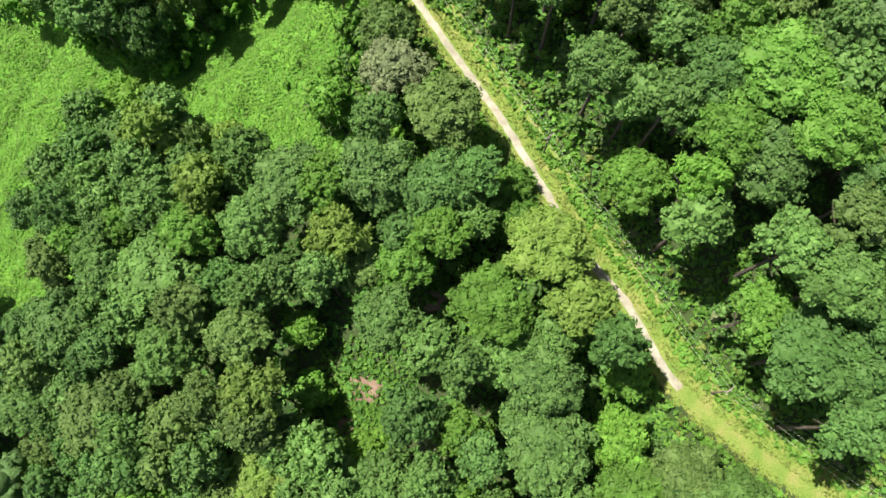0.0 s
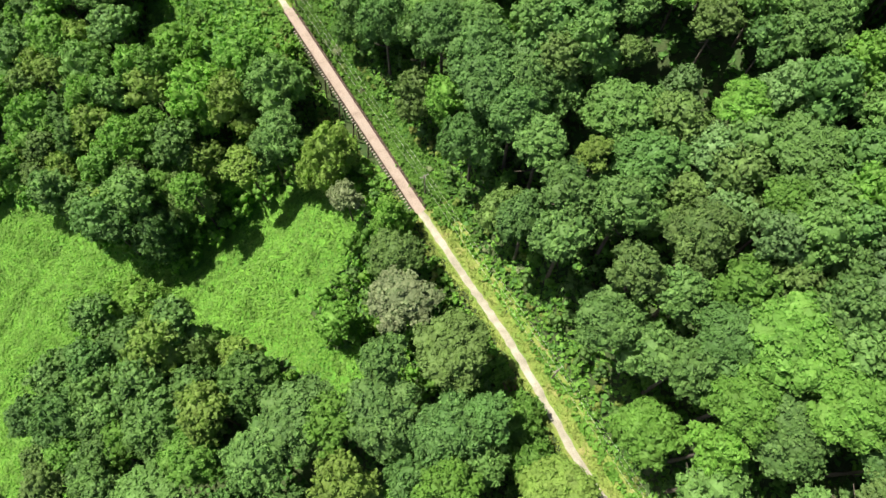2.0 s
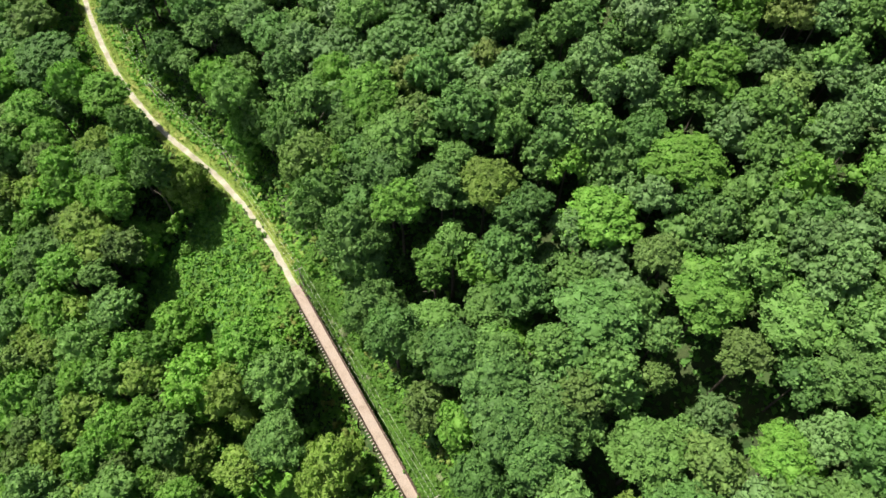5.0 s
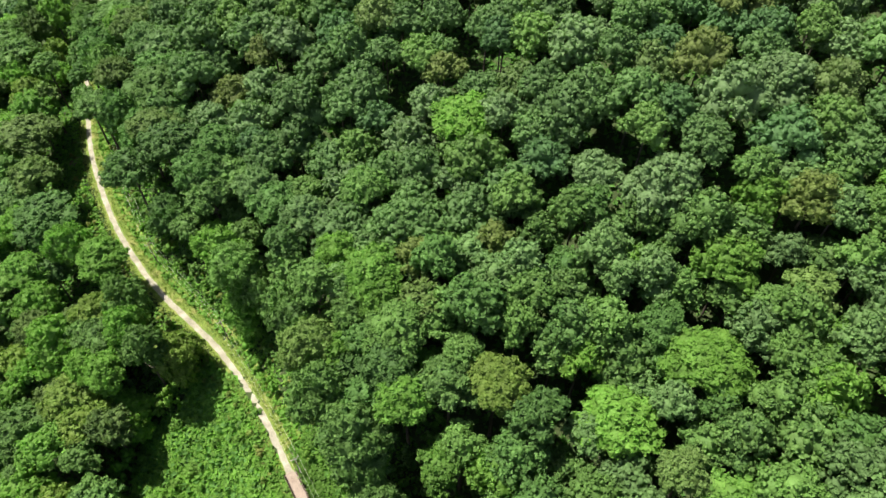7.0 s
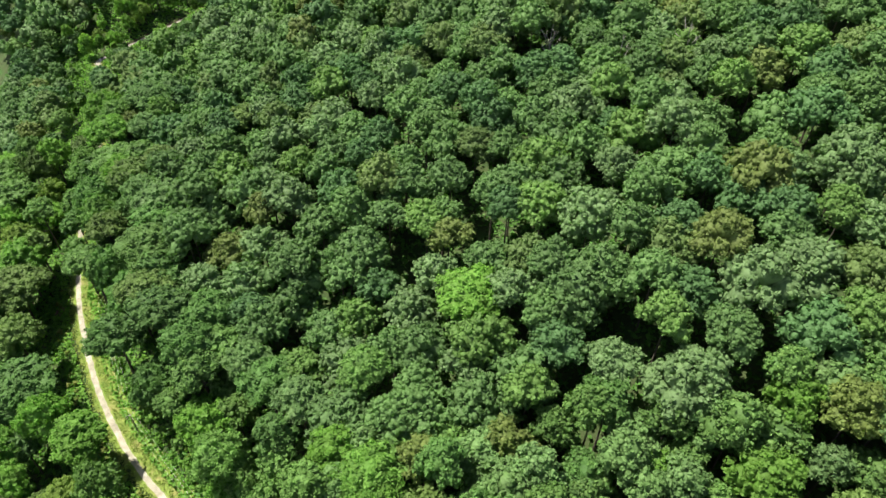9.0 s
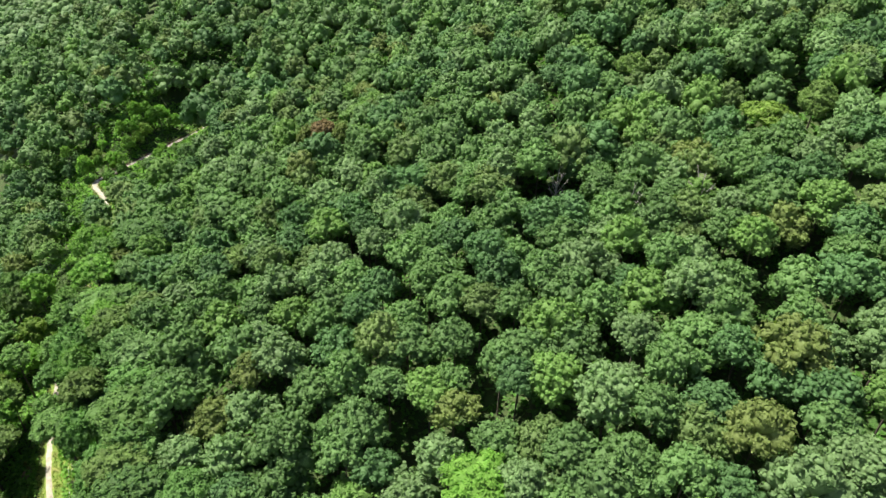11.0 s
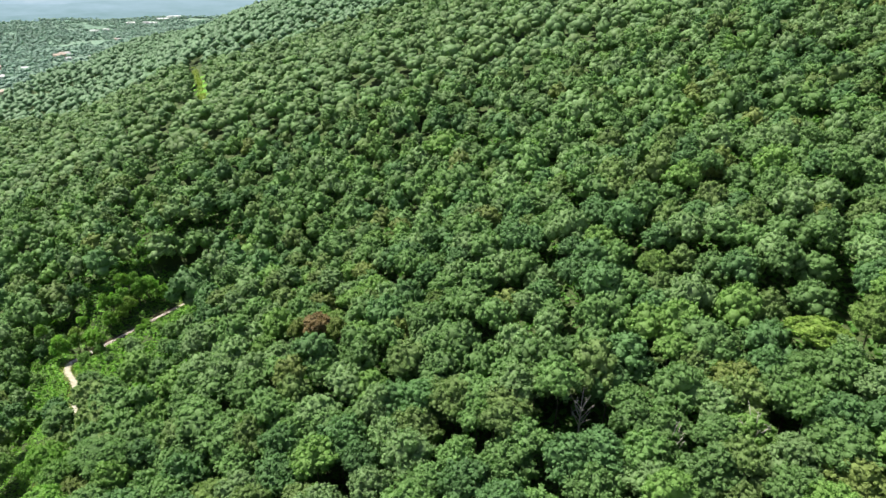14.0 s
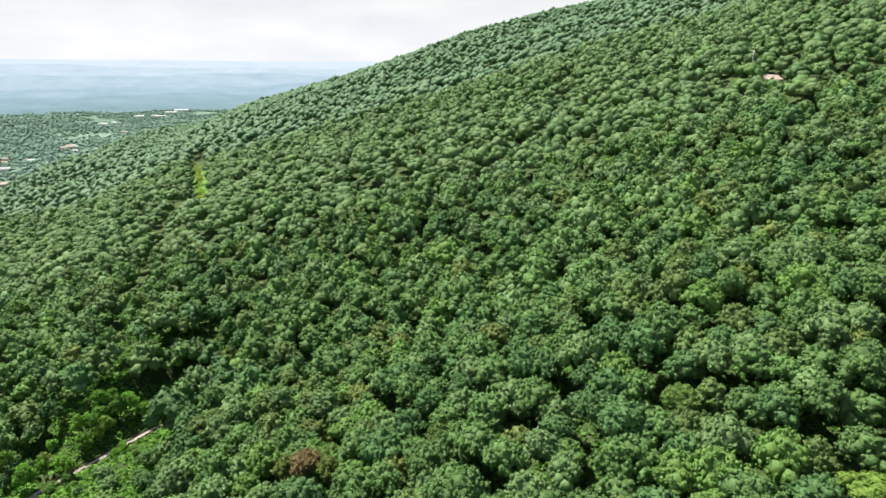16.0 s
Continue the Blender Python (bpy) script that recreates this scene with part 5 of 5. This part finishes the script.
for ex, ey, top, wide in ((-165.0, 466.0, 6.5, 3.4), (-167.5, 462.5, 5.0, 3.0), (-183.2, 437.2, 5.0, 3.4), (-179.4, 443.6, 5.5, 3.0), (-172.5, 449.5, 1.5, 2.6), (-161.5, 473.0, 3.0, 2.6), (-175, 441, 2.0, 3.0), (-157, 477, 4.0, 3.0)):
    tree(ex, ey, wide, top - float(land(ex, ey)), bank_rng.choice(["vine", "bright", "mid"]), 1.4)


def build_undergrowth():
    """Ferns and saplings on the floor of the near wood."""
    rng = np.random.RandomState(23)
    q = np.stack([rng.uniform(-150, 110, 70000), rng.uniform(-40, 330, 70000)], 1)
    d, i = trail_dist(q[:, 0], q[:, 1])
    q = q[(d > 6) & ~inside(q[:, 0], q[:, 1], CLEARING)]
    n = 60000
    i = rng.randint(0, len(LINE) - 40, n)
    a, r = rng.uniform(0, 6.28, n), rng.uniform(3, 32, n)
    p = LINE[i] + np.stack([np.cos(a) * r, np.sin(a) * r], 1)
    d, i = trail_dist(p[:, 0], p[:, 1])
    over = (i > SPAN_1[0] + 4) & (i < SPAN_1[1] - 4)
    p = p[(d > np.where(over, 2.0, 3.3)) & ~inside(p[:, 0], p[:, 1], CLEARING)]
    lush = np.hypot(p[:, 0] + 20, p[:, 1] - 120) < 34
    ground_cover("undergrowth", "bright brambles on the banks of the trail", p[~lush], LEAF["bright"], 0.95, 1.3, 5, 0.45)
    ground_cover("vines", "fresh green vines that fill the ravine", p[lush], LEAF["vine"], 0.95, 1.0, 6, 0.4)
    i = rng.randint(SPAN_1[0] - 2, SPAN_1[1] + 3, 9000)
    side = np.array((0.86, 0.51)) * rng.uniform(1.9, 8.8, (9000, 1))
    ground_cover("vines", "bright vines and weeds on the bank above the trestle", LINE[i] + side + rng.uniform(-1.2, 1.2, (9000, 2)) * (0.51, -0.86), LEAF["bright"], 0.6, 1.6, 8, 0.35)
    h = np.stack([rng.uniform(-260, 230, 56000), rng.uniform(325, 600, 56000)], 1)
    h = h[trail_dist(h[:, 0], h[:, 1])[0] > 30]
    ground_cover("undergrowth", "saplings on the shaded floor of the hillside wood", h, LEAF["under"], 1.9, 2.0, 9, 0.5)
    g = np.stack([rng.uniform(-240, -120, 16000), rng.uniform(390, 530, 16000)], 1)
    d, _ = trail_dist(g[:, 0], g[:, 1])
    ground_cover("vines", "fresh green vines over the banks of the far trestle", g[(d > 2.6) & (d < 48)], LEAF["vine"], 1.3, 1.2, 7, 0.4)
    k = rng.randint(0, len(CLAY_SPOTS), 7000)
    a, r = rng.uniform(0, 6.28, 7000), np.array([c[2] for c in CLAY_SPOTS])[k] * rng.uniform(0.75, 1.0, 7000) + 7.5 * rng.rand(7000) ** 1.4
    w = np.array([c[:2] for c in CLAY_SPOTS])[k] + np.stack([np.cos(a) * r, np.sin(a) * r], 1)
    w = w[trail_dist(w[:, 0], w[:, 1])[0] > 3.0]
    ground_cover("undergrowth", "fresh weeds creeping over the edges of bare clay", w, LEAF["bright"], 0.85, 1.1, 10, 0.45)
    ground_cover("undergrowth", "ferns and saplings on the shaded forest floor", q, LEAF["under"], 1.25, 1.6, 4, 0.5)


build_undergrowth()


# ---- houses ----
def house(x, y, size, yaw, wall, roof, label, flat=False):
    """A plain house or hall: walls, a pitched or flat roof, windows and a door."""
    w, d, h = size
    root = tagged(new("house"), label, "house", "buildings")
    root.matrix_basis = pose(x, y, float(land(x, y)) - 0.3, 0, 0, yaw)
    part("walls", box_mesh("walls", (w, d, h), wall, 0.05), root, "", pose(0, 0, h / 2))
    if flat:
        part("roof", box_mesh("roof", (w + 0.6, d + 0.6, 0.6), roof, 0.08), root, "", pose(0, 0, h + 0.3))
    else:
        e, r = 0.6, d * 0.32
        v = [(-w / 2 - e, -d / 2 - e, 0), (w / 2 + e, -d / 2 - e, 0), (w / 2 + e, d / 2 + e, 0), (-w / 2 - e, d / 2 + e, 0), (-w / 2 - e, 0, r), (w / 2 + e, 0, r)]
        f = [(0, 1, 5, 4), (2, 3, 4, 5), (1, 2, 5), (3, 0, 4), (3, 2, 1, 0)]
        part("roof", mesh_from("roof", v, f, roof), root, "", pose(0, 0, h + 0.02))
    pane = box_mesh("window", (1.3, 0.08, 1.5), WINDOW_GLASS, 0.01)
    for side in (-1, 1):
        n = max(2, int(w / 5))
        for i in range(n):
            part("window", pane, root, "", pose(-w / 2 + w * (i + 0.5) / n, side * (d / 2 + 0.03), h * 0.55))
    part("door", box_mesh("door", (1.1, 0.08, 2.1), WINDOW_GLASS, 0.01), root, "", pose(w / 2 - 1.2, -d / 2 - 0.04, 1.35))
    return root


house(236, 716, (16, 11, 9), 25, TAN_WALL, TAN_ROOF, "tan house with a pale roof high among the trees")
house(224, 650, (14, 9, 8), 10, TAN_WALL, TAN_ROOF, "tan-roofed house half hidden among hillside trees")
v, f = tube([(0, 0, -1), (0, 0, 16), (0, 0, 33)], [0.34, 0.26, 0.14], 8)
mast = tagged(new("radio_mast", mesh_from("radio_mast", v, f, CERAMIC, True)), "slim pale grey mast among hillside trees", "mast")
mast.matrix_basis = pose(224, 722, float(land(224, 722)))
house(108, 917, (13, 9, 8), 0, WHITE_WALL, GREY_ROOF, "small white house among the hillside trees")
for hx, hy, hw, hd, hh, tan in VALE_HOUSES:
    house(hx, hy, (hw, hd, hh), 20 + hx % 50, WHITE_WALL if tan else TAN_WALL, GREY_ROOF if tan else TAN_ROOF, "low house with a pale roof among valley trees")
for hx, hy, hw, hd, hh in VALE_HALLS:
    house(hx, hy, (hw, hd, hh), 25, WHITE_WALL, WHITE_ROOF, "long white flat-roofed building in the hazy valley", True)


# ---- bare red earth ----
def clay_patch(x, y, radius, seed, label):
    """An uneven patch of bare earth that breaks through the green."""
    rng = random.Random(seed)
    verts, faces, n = [(x, y, float(land(x, y)) + 0.5)], [], 14
    for ring in (0.45, 0.8, 1.0):
        for k in range(n):
            a = 6.2832 * k / n
            r = radius * ring * (0.8 + 0.4 * rng.random())
            px, py = x + r * math.cos(a), y + 0.7 * r * math.sin(a)
            verts.append((px, py, float(land(px, py)) + (0.45 - 0.75 * (ring > 0.9) + rng.uniform(-0.12, 0.12))))
    for k in range(n):
        j = (k + 1) % n
        faces.append((0, 1 + k, 1 + j))
        for q in (1, 1 + n):
            faces.append((q + k, q + n + k, q + n + j, q + j))
    tagged(new("clay_bank", mesh_from("clay_bank", verts, faces, CLAY, True)), label, "earth", "patches of bare earth")


for spot in CLAY_SPOTS:
    clay_patch(*spot, int(spot[0] * 7), "bare red clay showing through the undergrowth")
